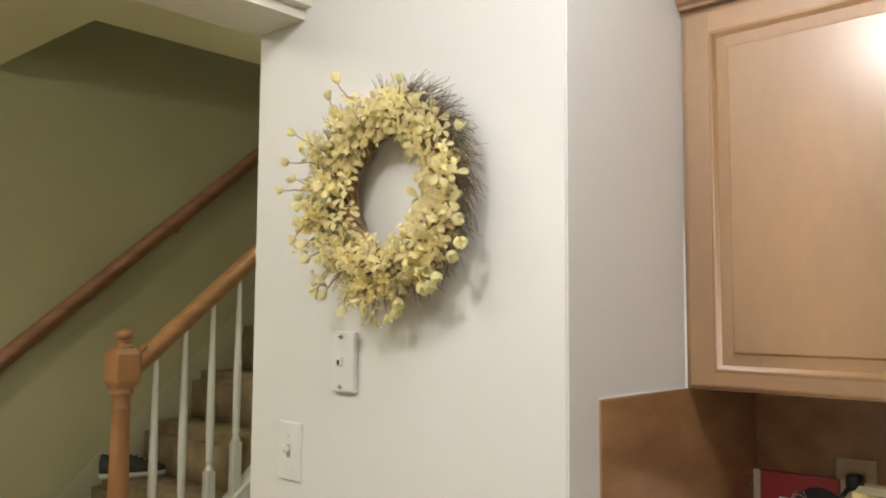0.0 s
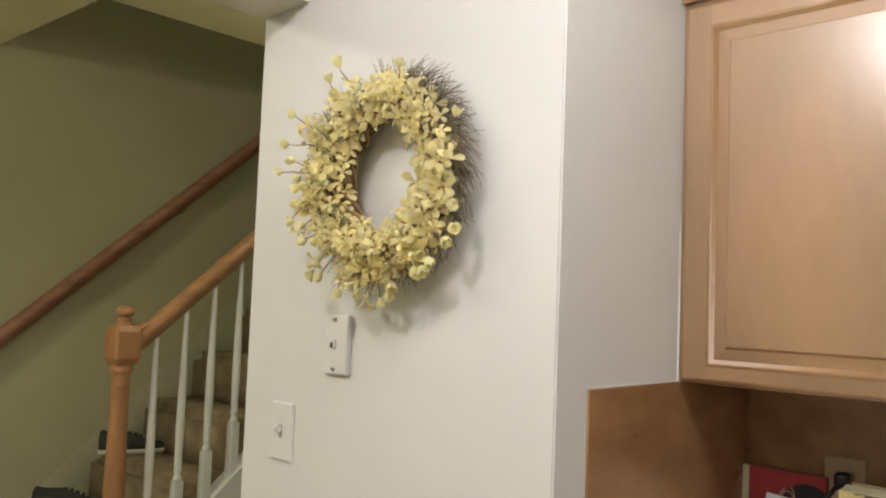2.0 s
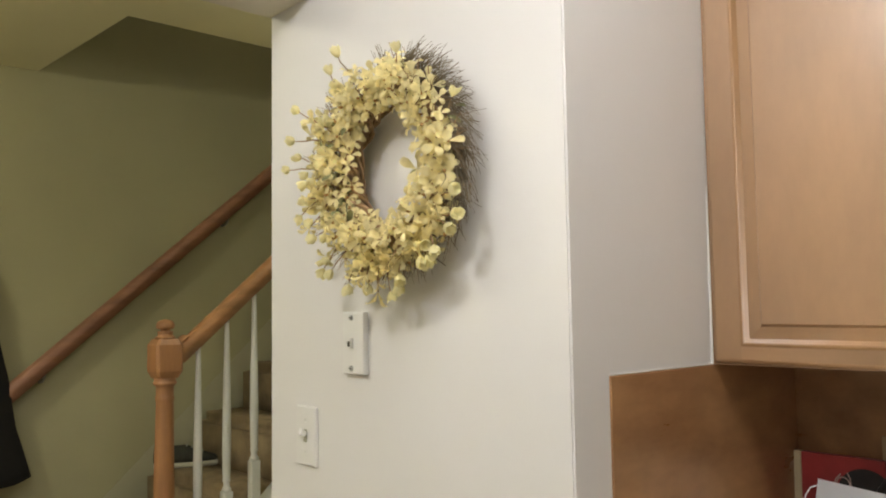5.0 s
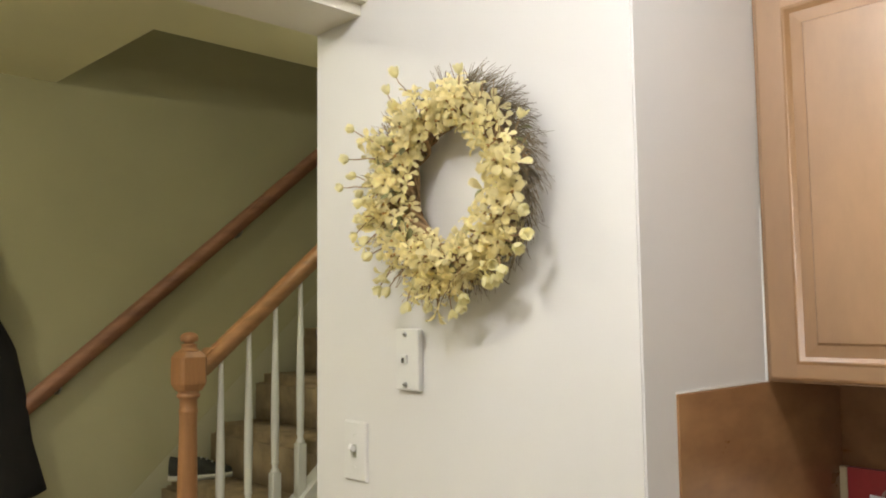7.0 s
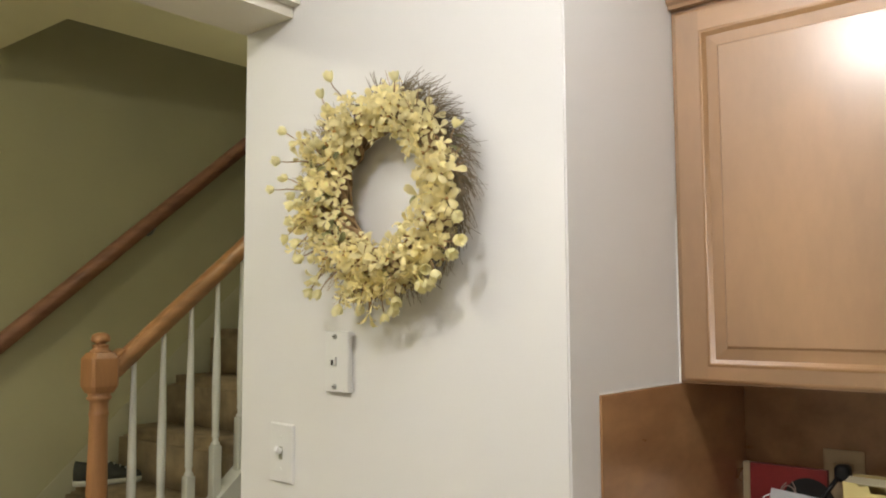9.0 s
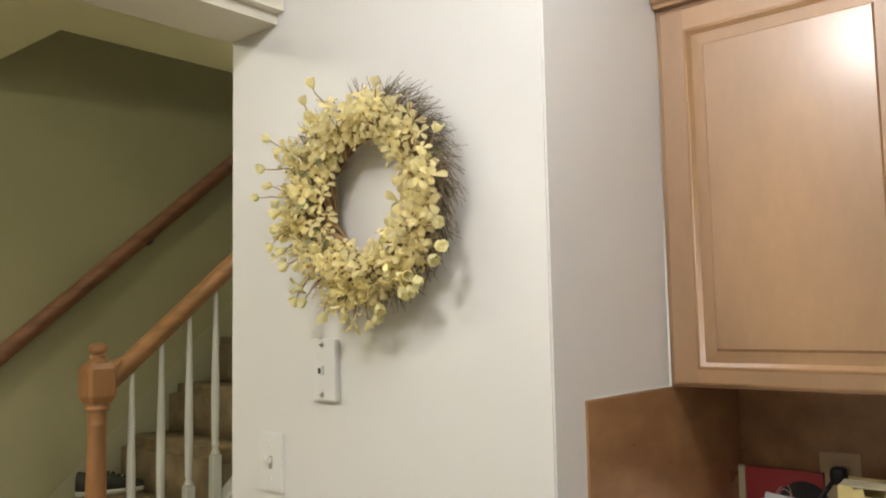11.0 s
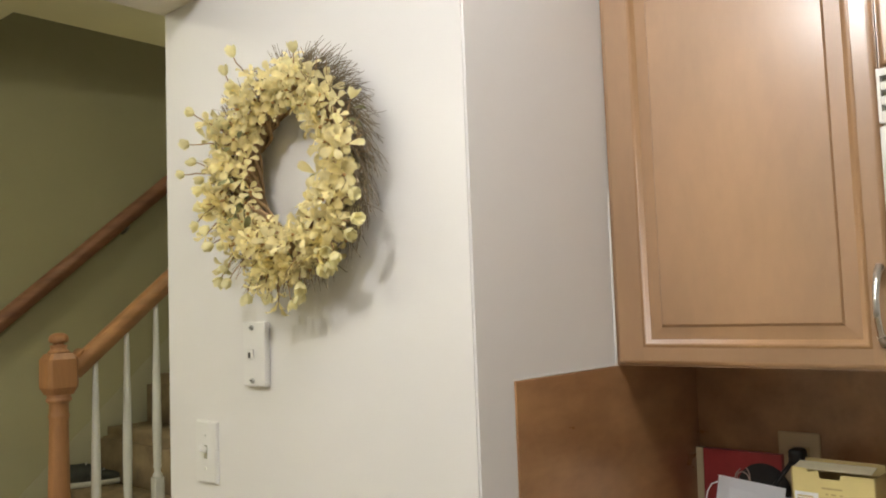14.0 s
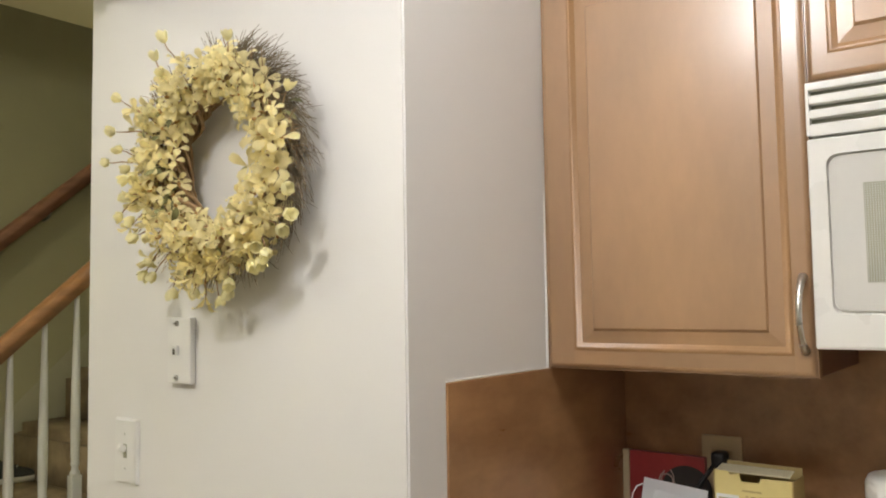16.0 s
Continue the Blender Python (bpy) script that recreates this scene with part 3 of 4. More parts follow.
for i, (dx, dy, tilt, w, hgt) in enumerate(((0.868, 0.420, -13, 0.112, 0.278), (0.876, 0.398, -16, 0.112, 0.268), (0.962, 0.408, -14, 0.050, 0.258))):
    lm = pose(dx, dy, 0.9147, tilt, (3.5, 6, 2)[i], (-6, -9, 4)[i])
    own = bmesh.new()
    n = 8
    rows = [[own.verts.new((w * u / n, 0.006 * math.sin(math.pi * u / n) * (i - 0.5) * v, hgt * v)) for u in range(n + 1)] for v in (0, 0.5, 1)]
    for r, s in zip(rows, rows[1:]):
        for u in range(n):
            own.faces.new((r[u], r[u + 1], s[u + 1], s[u]))
    back = bmesh.ops.solidify(own, geom=own.faces[:], thickness=0.0016)
    sheet = part("letter", own, M_PAPER, letters, m=lm)
    ink = bmesh.new()
    for k in range(3):
        box(0.022, 0.05 - k * 0.006, -0.0012, -0.0002, hgt - 0.05 - k * 0.010, hgt - 0.046 - k * 0.010, bm=ink)
    part("address_bars", ink, M_INK, sheet, "grey printed bars", m=lm @ Matrix.Translation((0, -0.006, 0)))
cable = thing("white_cable", (0.874, 0.43, 0.915), "thin white cable loop beside the letters", "cable")
part("loop", tube([(0.893, 0.470, 1.176), (0.884, 0.466, 1.172), (0.878, 0.462, 1.160), (0.875, 0.460, 1.142), (0.874, 0.458, 1.08), (0.874, 0.44, 0.95), (0.874, 0.43, 0.917)], 0.0010, 8), M_PAPER, cable, smooth=True)

# opened yellow carton
YB = pose(1.010, 0.478, 0.9145, 0, 0, -2) @ Matrix.Diagonal((0.92, 1.0, 1.055, 1))
carton = thing("yellow_carton", (1.06, 0.50, 0.915), "opened yellow cardboard carton with torn top flap", "box")
own = outline_slab([(0, 0), (0.126, 0), (0.126, 0.276), (0.077, 0.2755), (0.074, 0.268), (0.044, 0.268), (0.041, 0.279), (0.026, 0.276), (0.022, 0.281), (0, 0.2815)], 0, 0.0015)
part("front_panel", own, M_YELLOW, carton, m=YB)
part("side_panel", box(0.1265, 0.128, 0, 0.058, 0, 0.276), M_YELLOW_DK, carton, "ochre side panel", m=YB)
part("side_panel", box(-0.0018, -0.0003, 0, 0.058, 0, 0.281), M_YELLOW_DK, carton, "ochre side panel", m=YB)
part("back_panel", box(0.0, 0.126, 0.0565, 0.058, 0, 0.286), M_YELLOW_DK, carton, m=YB)
part("bottom_panel", box(0.0, 0.126, 0.0016, 0.0563, 0.0, 0.0015), M_YELLOW_DK, carton, m=YB)
own = box(0.001, 0.122, 0, 0.028, 0, 0.0012)
bmesh.ops.rotate(own, matrix=Matrix.Rotation(radians(11), 3, "X"), verts=own.verts)
bmesh.ops.translate(own, vec=(0, 0.003, 0.2795), verts=own.verts)
part("top_flap", own, M_CARD_IN, carton, "pale inner face of the flap", m=YB)
part("label_patch", box(0.002, 0.040, -0.0006, -0.0001, 0.17, 0.247), M_PAPER, carton, "white printed label", m=YB)
own = bmesh.new()
for x, w, z in ((0.046, 0.032, 0.254), (0.052, 0.004, 0.246), (0.060, 0.008, 0.246), (0.074, 0.004, 0.246), (0.006, 0.026, 0.240), (0.006, 0.022, 0.236), (0.084, 0.034, 0.240), (0.056, 0.018, 0.232)):
    box(x, x + w, -0.0010, -0.0007, z, z + 0.0022, bm=own)
part("print_bars", own, M_YELLOW_DK, carton, "faint ochre printed bars", m=YB)

canister = thing("canister", (1.285, 0.50, 0.915), "white plastic canister with rounded lid on the counter", "canister")
cm = Matrix.Translation((1.285, 0.50, 0.9145))
part("jar", turned([(0.055, 0.0), (0.060, 0.004), (0.061, 0.27)], 32, cm), M_APPL, canister, smooth=True)
part("lid", turned([(0.0635, 0.271), (0.0645, 0.276), (0.0645, 0.302), (0.060, 0.311), (0.045, 0.314)], 32, cm), M_APPL, canister, smooth=True)


# ---- switch plates on the cream wall ----
tele = thing("phone_wall_plate", (0.3145, 0.0, 1.408), "white raised phone jack plate screwed to the cream wall", "wall plate")
TX, TZ = 0.3015, 1.4085
part("plate", box(TX - 0.0310, TX + 0.0310, -0.0120, -0.0002, TZ - 0.0545, TZ + 0.0545, 0.003, 3), M_PLATE, tele)
for dz in (0.0445, -0.0445):
    sm = Matrix.Translation((TX - 0.004, -0.012, TZ + dz)) @ Matrix.Rotation(radians(90), 4, "X")
    sc = part("screw", turned([(0.0048, -0.0005), (0.0046, 0.002), (0.003, 0.0036), (0.001, 0.004)], 14, sm), M_SCREW, tele, "nickel screw head", True)
    part("screw_slot", box(TX - 0.008, TX, -0.0164, -0.0158, TZ + dz - 0.0006, TZ + dz + 0.0006), M_SLOT, sc)
jack = part("jack", box(TX - 0.0125, TX + 0.0015, -0.0155, -0.0122, TZ - 0.0085, TZ + 0.0085, 0.0012, 2), M_PLATE, tele)
part("jack_opening", box(TX - 0.0110, TX - 0.0035, -0.0160, -0.0156, TZ - 0.0065, TZ + 0.0030), M_SLOT, jack, "dark jack opening")
part("jack_clip", box(TX - 0.0030, TX + 0.0010, -0.0170, -0.0156, TZ - 0.0065, TZ + 0.0065, 0.0005, 1), M_PLATE, jack)

switch = thing("light_switch", (0.1385, 0.0, 1.229), "white toggle light switch plate on the cream wall", "light switch")
SX, SZ = 0.1385, 1.229
own = box(SX - 0.036, SX + 0.036, -0.0065, -0.0002, SZ - 0.0565, SZ + 0.0565)
front = [v for v in own.verts if v.co.y < -0.003]
for v in front:
    v.co.x = SX + (v.co.x - SX) * 0.93
    v.co.z = SZ + (v.co.z - SZ) * 0.955
bmesh.ops.bevel(own, geom=own.edges[:], offset=0.0012, segments=2, affect="EDGES")
part("plate", own, M_PLATE, switch)
part("toggle_slot", box(SX - 0.0052, SX + 0.0052, -0.0070, -0.0066, SZ - 0.012, SZ + 0.012), M_VENT, switch, "dim toggle slot")
own = box(-0.0042, 0.0042, -0.014, 0.0, -0.0055, 0.0055, 0.0015, 2)
bmesh.ops.rotate(own, matrix=Matrix.Rotation(radians(-28), 3, "X"), verts=own.verts)
bmesh.ops.translate(own, vec=(SX, -0.0068, SZ + 0.003), verts=own.verts)
part("toggle", own, M_PLATE, switch)
for dz in (0.030, -0.030):
    sm = Matrix.Translation((SX, -0.0064, SZ + dz)) @ Matrix.Rotation(radians(90), 4, "X")
    sc = part("screw", turned([(0.0026, -0.0005), (0.0024, 0.0008), (0.001, 0.0012)], 12, sm), M_PLATE, switch, "painted screw head", True)
    part("screw_slot", box(SX - 0.0004, SX + 0.0004, -0.0080, -0.0076, SZ + dz - 0.002, SZ + dz + 0.002), M_VENT, sc)


# ---- staircase ----
RISE, RUN, FIRST = 0.2035, 0.221, -0.135
LINE = RISE / RUN
stairs = thing("staircase", (-1.5, 0.5, 0.0), "brown carpeted staircase with pale painted stringers", "stairs")


def nosing(n):
    return FIRST + RUN * (n - 1), RISE * n


for n in range(1, 14):
    y, z = nosing(n)
    own = box(-1.966, -1.128, y, y + RUN + 0.05, max(0.0, z - RISE - 0.02), z)
    edge = [e for e in own.edges if all(v.co.z > z - 0.001 and v.co.y < y + 0.001 for v in e.verts) or all(v.co.x < -1.96 and v.co.z > z - 0.001 for v in e.verts) or all(v.co.x < -1.96 and v.co.y < y + 0.001 for v in e.verts)]
    bmesh.ops.bevel(own, geom=edge, offset=0.042, segments=7, affect="EDGES")
    part("step", own, M_CARPET, stairs, smooth=True)


def sloped_board(x0, x1, y0, y1, top, depth, slope=LINE):
    """A board that follows the flight: its top edge is top(y)."""
    own = bmesh.new()
    v = [own.verts.new((x, y, z)) for x in (x0, x1) for y, z in ((y0, max(0.0, top(y0) - depth)), (y1, top(y1) - depth), (y1, top(y1)), (y0, top(y0)))]
    own.faces.new(v[0:4][::-1])
    own.faces.new(v[4:8])
    for i in range(4):
        own.faces.new((v[i], v[(i + 1) % 4], v[4 + (i + 1) % 4], v[4 + i]))
    return own


part("skirt_board", sloped_board(-1.9985, -1.9955, 0.10, 2.6, lambda y: 0.925 + 0.92 * (y - 0.622), 0.34), M_SKIRT, stairs, "pale sage painted skirt board")
RAIL = 0.862


def stringer_top(y):
    return 0.800 + RAIL * (y - 0.6)


part("stringer", sloped_board(-1.126, -1.054, -0.10, 1.35, stringer_top, 0.32, RAIL), M_WHITE, stairs, "white painted outer stringer")

balustrade = thing("stair_balustrade", (-1.09, 0.24, 0.0), "orange oak newel and rail on white turned balusters", "balustrade")
NX, NY = -1.09, 0.243
nm = Matrix.Translation((NX, NY, 0))
newel = part("newel_post", turned([(0.040, 0.0), (0.040, 0.10), (0.036, 0.60), (0.034, 0.80), (0.0315, 0.95), (0.0285, 1.10), (0.0275, 1.172), (0.029, 1.180), (0.0305, 1.185), (0.029, 1.190),
                                   (0.0275, 1.194), (0.0275, 1.222), (0.031, 1.226), (0.0365, 1.231), (0.0375, 1.236), (0.0345, 1.240), (0.033, 1.244), (0.036, 1.250)], 28, nm), M_OAK, balustrade, "turned orange oak newel post", True)
own = bmesh.new()
rings = []
for hw, z in ((0.034, 1.2505), (0.044, 1.272), (0.0445, 1.280), (0.0445, 1.352), (0.044, 1.358), (0.033, 1.376)):
    c = hw * 0.80
    rings.append([own.verts.new((NX + px, NY + py, z)) for px, py in ((hw, -c), (hw, c), (c, hw), (-c, hw), (-hw, c), (-hw, -c), (-c, -hw), (c, -hw))])
for a, b in zip(rings, rings[1:]):
    for i in range(8):
        own.faces.new((a[i], a[(i + 1) % 8], b[(i + 1) % 8], b[i]))
own.faces.new(rings[0][::-1])
own.faces.new(rings[-1])
bmesh.ops.bevel(own, geom=[e for e in own.edges if e.calc_face_angle(0) > 0.2], offset=0.002, segments=2, affect="EDGES")
part("newel_block", own, M_OAK, newel, "chamfered oak block")
part("newel_cap", turned([(0.033, 1.3762), (0.0325, 1.380), (0.027, 1.3845), (0.0240, 1.3865), (0.0235, 1.3955), (0.0255, 1.397), (0.0250, 1.400), (0.0165, 1.4012), (0.0165, 1.4068), (0.0255, 1.408), (0.0282, 1.414), (0.0285, 1.421), (0.0258, 1.4295), (0.0170, 1.436), (0.006, 1.4388)], 28, nm), M_OAK, newel, "turned oak cap with a dark groove", True)


def rail_mid(y):
    return 1.335 + RAIL * (y - 0.304)


rail_sec = [(-0.018, -0.028), (0.018, -0.028), (0.020, -0.012), (0.028, -0.006), (0.0295, 0.004), (0.026, 0.018), (0.017, 0.026), (0.0, 0.029), (-0.017, 0.026), (-0.026, 0.018), (-0.0295, 0.004), (-0.028, -0.006), (-0.020, -0.012)]
part("handrail", swept(rail_sec, (NX, NY + 0.040, rail_mid(NY + 0.040)), (NX, 1.36, rail_mid(1.36))), M_OAK_RAIL, balustrade, "moulded orange oak handrail", True)
part("rail_easing", swept([(u * 1.02, v * 0.24 + 0.029) for u, v in rail_sec], (NX, NY + 0.044, rail_mid(NY + 0.044) + 0.004), (NX, NY + 0.085, rail_mid(NY + 0.085) + 0.004)), M_OAK_RAIL, balustrade)
for i in range(10):
    y = 0.357 + 0.1037 * i
    zb, zt = stringer_top(y) - 0.004, rail_mid(y) - 0.028 * 1.32
    blk = zb + 0.178
    bmx = Matrix.Translation((NX, y, 0))
    span = zt - blk
    own = turned([(0.0125, blk - 0.001), (0.0165, blk + 0.004), (0.0150, blk + 0.010), (0.0110, blk + 0.015), (0.0105, blk + 0.028), (0.0135, blk + 0.033), (0.0140, blk + 0.038), (0.0120, blk + 0.043),
                  (0.0130, blk + 0.055), (0.0150, blk + span * 0.30), (0.0140, blk + span * 0.48), (0.0105, blk + span * 0.75), (0.0075, zt - 0.004), (0.007, zt + 0.012)], 16, bmx)
    bal = part("baluster", own, M_WHITE, balustrade, smooth=True)
    part("baluster_block", box(NX - 0.0165, NX + 0.0165, y - 0.0165, y + 0.0165, zb - 0.02, blk, 0.003, 2), M_WHITE, bal)

wall_rail = thing("wall_handrail", (-1.93, 0.6, 1.7), "dark red-brown wooden handrail on the sage wall", "handrail")


def wrail(y):
    return 1.163 + 0.852 * y


part("rail", swept([(u * 0.95, v * 1.12) for u, v in rail_sec], (-1.935, -0.06, wrail(-0.06)), (-1.935, 2.6, wrail(2.6))), M_DARK_RAIL, wall_rail, "", True)
for y in (0.12, 0.9, 1.8):
    br = tube([(-1.998, y, wrail(y) - 0.075), (-1.965, y, wrail(y) - 0.070), (-1.938, y, wrail(y) - 0.050), (-1.935, y, wrail(y) - 0.028)], 0.006, 8)
    part("bracket", br, M_SCREW, wall_rail, "small metal bracket", True)


def shoe(at, yaw, label):
    ob = thing("shoe", at, label, "shoe", "shoes on the stairs")
    m = Matrix.Translation(at) @ Matrix.Rotation(radians(yaw), 4, "Z")
    L = 0.285

    def half(u):
        return 0.030 + 0.016 * math.sin(math.pi * min(1, u * 0.9 + 0.12)) - 0.024 * max(0, u - 0.86) / 0.14 - 0.012 * max(0, 0.08 - u) / 0.08

    def loft(levels, cap):
        own = bmesh.new()
        rings = []
        for zf, shrink in levels:
            ring = []
            for s in (1, -1):
                us = [i / 14 for i in range(15)]
                for u in (us if s == 1 else us[::-1]):
                    uu = 0.5 + (u - 0.5) * (1 - shrink * 0.12)
                    ring.append(own.verts.new((uu * L - L / 2, s * half(uu) * (1 - shrink), zf(uu))))
            rings.append(ring)
        for a, b in zip(rings, rings[1:]):
            for i in range(len(a)):
                own.faces.new((a[i], a[(i + 1) % len(a)], b[(i + 1) % len(a)], b[i]))
        own.faces.new(rings[0][::-1])
        if cap:
            own.faces.new(rings[-1])
        return own

    part("sole", loft([(lambda u: 0.0005 + 0.012 * max(0, u - 0.8), 0.03), (lambda u: 0.010 + 0.012 * max(0, u - 0.8), -0.03), (lambda u: 0.022 + 0.012 * max(0, u - 0.8), 0.0)], True), M_SOLE, ob, "off-white rubber sole", True, m)

    def top(u):
        return 0.085 - 0.052 * max(0, u - 0.25) / 0.75 + 0.014 * math.exp(-((u - 0.47) / 0.12) ** 2) + 0.012 * max(0, 0.15 - u) / 0.15

    up = part("upper", loft([(lambda u: 0.0222, 0.04), (lambda u: 0.022 + 0.45 * (top(u) - 0.022), 0.03), (lambda u: 0.022 + 0.8 * (top(u) - 0.022), 0.20), (lambda u: top(u), 0.50), (lambda u: top(u) - 0.012 * (u < 0.4), 0.72)], True), M_SHOE, ob, "dark grey cloth upper", True, m)
    for i in range(4):
        u = 0.45 + i * 0.075
        part("lace", tube([(u * L - L / 2, -0.022, top(u) - 0.006), (u * L - L / 2 + 0.006, 0, top(u) + 0.004), (u * L - L / 2, 0.022, top(u) - 0.006)], 0.003, 6), M_LACE, up, "pale lace", True, m)
    return ob


y4 = nosing(4)
shoe((-1.80, 0.655, y4[1] + 0.0005), 66, "dark grey sneaker with off-white sole on carpeted step")
shoe((-1.83, 0.42, nosing(3)[1] + 0.0005), 60, "dark grey sneaker on the step below its mate")


# ---- hall wall: print and hanging coats ----
picture = thing("wall_print", (FAR_X, -0.34, 1.95), "brown canvas print with pale rounded shape on sage wall", "picture")


def on_wall(points, x0, x1):
    own = outline_slab(points, 0, 1)
    for v in own.verts:
        v.co = Vector((x0 + (x1 - x0) * v.co.y, v.co.x, v.co.z))
    return own


part("canvas", on_wall([(-0.62, 1.79), (-0.153, 1.785), (-0.156, 2.135), (-0.62, 2.135)], -1.978, -1.9995), M_PRINT, picture)
part("pale_shape", on_wall([(-0.33 + 0.115 * math.cos(a) * (1 - 0.25 * max(0, -math.sin(a))), 1.995 + 0.105 * math.sin(a)) for a in [2 * math.pi * i / 26 for i in range(26)]], -1.9768, -1.9778), M_PRINT_PALE, picture, "tan rounded shape")
part("stripe", on_wall([(-0.43, 2.000), (-0.217, 1.996), (-0.217, 2.003), (-0.43, 2.007)], -1.9762, -1.9767), M_PRINT, picture)

rack = thing("coat_rack", (FAR_X, -0.4, 1.83), "dark wooden peg rail holding coats on the wall", "coat rack")
part("rail_board", box(-1.9995, -1.980, -0.75, -0.16, 1.735, 1.782, 0.003, 2), M_DARK_RAIL, rack)
for y in (-0.66, -0.45, -0.215):
    part("peg", tube([(-1.985, y, 1.765), (-1.94, y, 1.775), (-1.915, y, 1.80)], [0.007, 0.006, 0.008], 8), M_SCREW, rack, "metal peg", True)


def coat(yc, top, bottom, right, left, seed, label):
    """A hanging coat: ring sections that widen downwards, with deep folds and a slanted hem."""
    rng = random.Random(seed)
    own = bmesh.new()
    seg, lev = 44, 26
    ph = [rng.uniform(0, 6.28) for _ in range(4)]
    rings = []
    for k in range(lev + 1):
        u = k / lev
        ring = []
        yr = yc + right(u)
        yl = yc - left(u)
        mid, hw = (yr + yl) / 2, (yr - yl) / 2
        dep = 0.015 + 0.055 * math.sin(min(1, u * 1.3) * math.pi / 2)
        for i in range(seg):
            a = 2 * math.pi * i / seg
            fold = 1 + (0.10 + 0.10 * u) * math.sin(5 * a + ph[0] + u) + 0.06 * math.sin(9 * a + ph[1] - 2 * u)
            y = mid + hw * math.cos(a)
            x = -1.925 + dep * math.sin(a) * fold
            z = top + (bottom - top) * u + 0.025 * u * u * math.cos(a) + 0.006 * math.sin(3 * a + ph[2])
            ring.append(own.verts.new((max(-1.994, x), y, z)))
        rings.append(ring)
    for a, b in zip(rings, rings[1:]):
        for i in range(seg):
            own.faces.new((a[i], a[(i + 1) % seg], b[(i + 1) % seg], b[i]))
    own.faces.new(rings[0][::-1])
    own.faces.new(rings[-1])
    ob = thing("coat", (-1.92, yc, bottom), label, "coat", "hanging coats")
    part("coat_body", own, M_COAT, ob, smooth=True)
    # a limp sleeve down the front and a folded collar at the peg
    y0 = yc + (right(0.3) - left(0.3)) / 2
    pts = [(-1.868 - 0.02 * (k == 0), y0 + (0.25 * (right(k / 9) - left(k / 9))) * k / 9 + 0.006 * math.sin(k * 1.7 + seed), top - 0.16 - 0.068 * k) for k in range(10)]
    part("sleeve", tube(pts, [0.030, 0.044, 0.048, 0.046, 0.046, 0.048, 0.046, 0.044, 0.043, 0.041], 14), M_COAT, ob, "empty black sleeve", True)
    pts = [(-1.905, yc - 0.02, top - 0.13), (-1.893, yc - 0.012, top - 0.06), (-1.90, yc - 0.002, top - 0.012), (-1.893, yc + 0.010, top - 0.06), (-1.905, yc + 0.022, top - 0.13)]
    part("collar", tube(pts, [0.008, 0.012, 0.011, 0.012, 0.008], 10), M_COAT, ob, "folded black collar", True)
    return ob


def ease(u, pts):
    for (a, p), (b, q) in zip(pts, pts[1:]):
        if u <= b:
            return p + (q - p) * (u - a) / (b - a)
    return pts[-1][1]


coat(-0.215, 1.835, 0.815, lambda u: ease(u, ((0, 0.004), (0.015, 0.018), (0.05, 0.032), (0.19, 0.066), (0.33, 0.10), (0.45, 0.165), (0.62, 0.205), (0.8, 0.232), (1, 0.290))), lambda u: ease(u, ((0, 0.004), (0.03, 0.02), (0.3, 0.05), (1, 0.16))), 3, "long black wool coat hanging on a wall peg")
coat(-0.36, 1.825, 0.70, lambda u: ease(u, ((0, 0.06), (0.03, 0.09), (0.12, 0.12), (0.4, 0.15), (1, 0.22))), lambda u: ease(u, ((0, 0.03), (0.05, 0.09), (0.3, 0.14), (1, 0.2))), 5, "black wool coat behind another on the pegs")


# ---- the forsythia wreath ----
WX, WZ, WY = 0.456, 1.702, -0.034
R_MID = 0.126
wreath = thing("wreath", (WX, 0.0, WZ), "round twig wreath covered with yellow cloth forsythia blossoms", "wreath")
rng = random.Random(11)


def on_ring(ang, tilt, r):
    """A place on the ring: ang round the wreath (0 right, counter-clockwise), tilt round the ring's own section (0 outwards, 90 to the room)."""
    a, b = radians(ang), radians(tilt)
    rad = R_MID + r * math.cos(b)
    out = Vector((math.cos(a), 0, math.sin(a)))
    p = Vector((WX, WY, WZ)) + out * rad + Vector((0, -1, 0)) * r * math.sin(b)
    nrm = (out * math.cos(b) + Vector((0, -1, 0)) * math.sin(b)).normalized()
    return p, nrm, out


# woven vine base: several intertwined hoops
base = bmesh.new()
for k in range(40):
    pts = []
    ph, wob = rng.uniform(0, 360), rng.uniform(0.006, 0.026)
    for i in range(49):
        ang = 360 * i / 48
        p, _, _ = on_ring(ang, ph + ang * (2 + k % 3), wob)
        pts.append(p)
    tube(pts, 0.0018 + 0.0016 * rng.random(), 6, base)
part("vine_ring", base, M_STEM, wreath, "woven brown vine ring", True)


def twig_path(ang, tilt, length, sweep, lift, n=6, curl_by=0.0):
    """A twig that leaves the ring, leans along it and curls."""
    p, nrm, out = on_ring(ang, tilt, 0.02)
    a = radians(ang)
    tang = Vector((math.sin(a), 0, -math.cos(a)))
    d = (out * math.cos(radians(sweep)) + tang * math.sin(radians(sweep)) + Vector((0, -1, 0)) * lift).normalized()
    pts = [p.copy()]
    bend = Vector((rng.uniform(-1, 1), rng.uniform(-0.5, 0.5), rng.uniform(-1, 1))) * (0.5 - 0.4 * curl_by) + tang * curl_by
    for i in range(n):
        p = p + d * length / n
        if p.y > -0.004:
            p.y = -0.004
        pts.append(p.copy())
        d = (d + bend / n * 2 + Vector((rng.uniform(-1, 1), rng.uniform(-1, 1), rng.uniform(-1, 1))) * 0.10).normalized()
    return pts


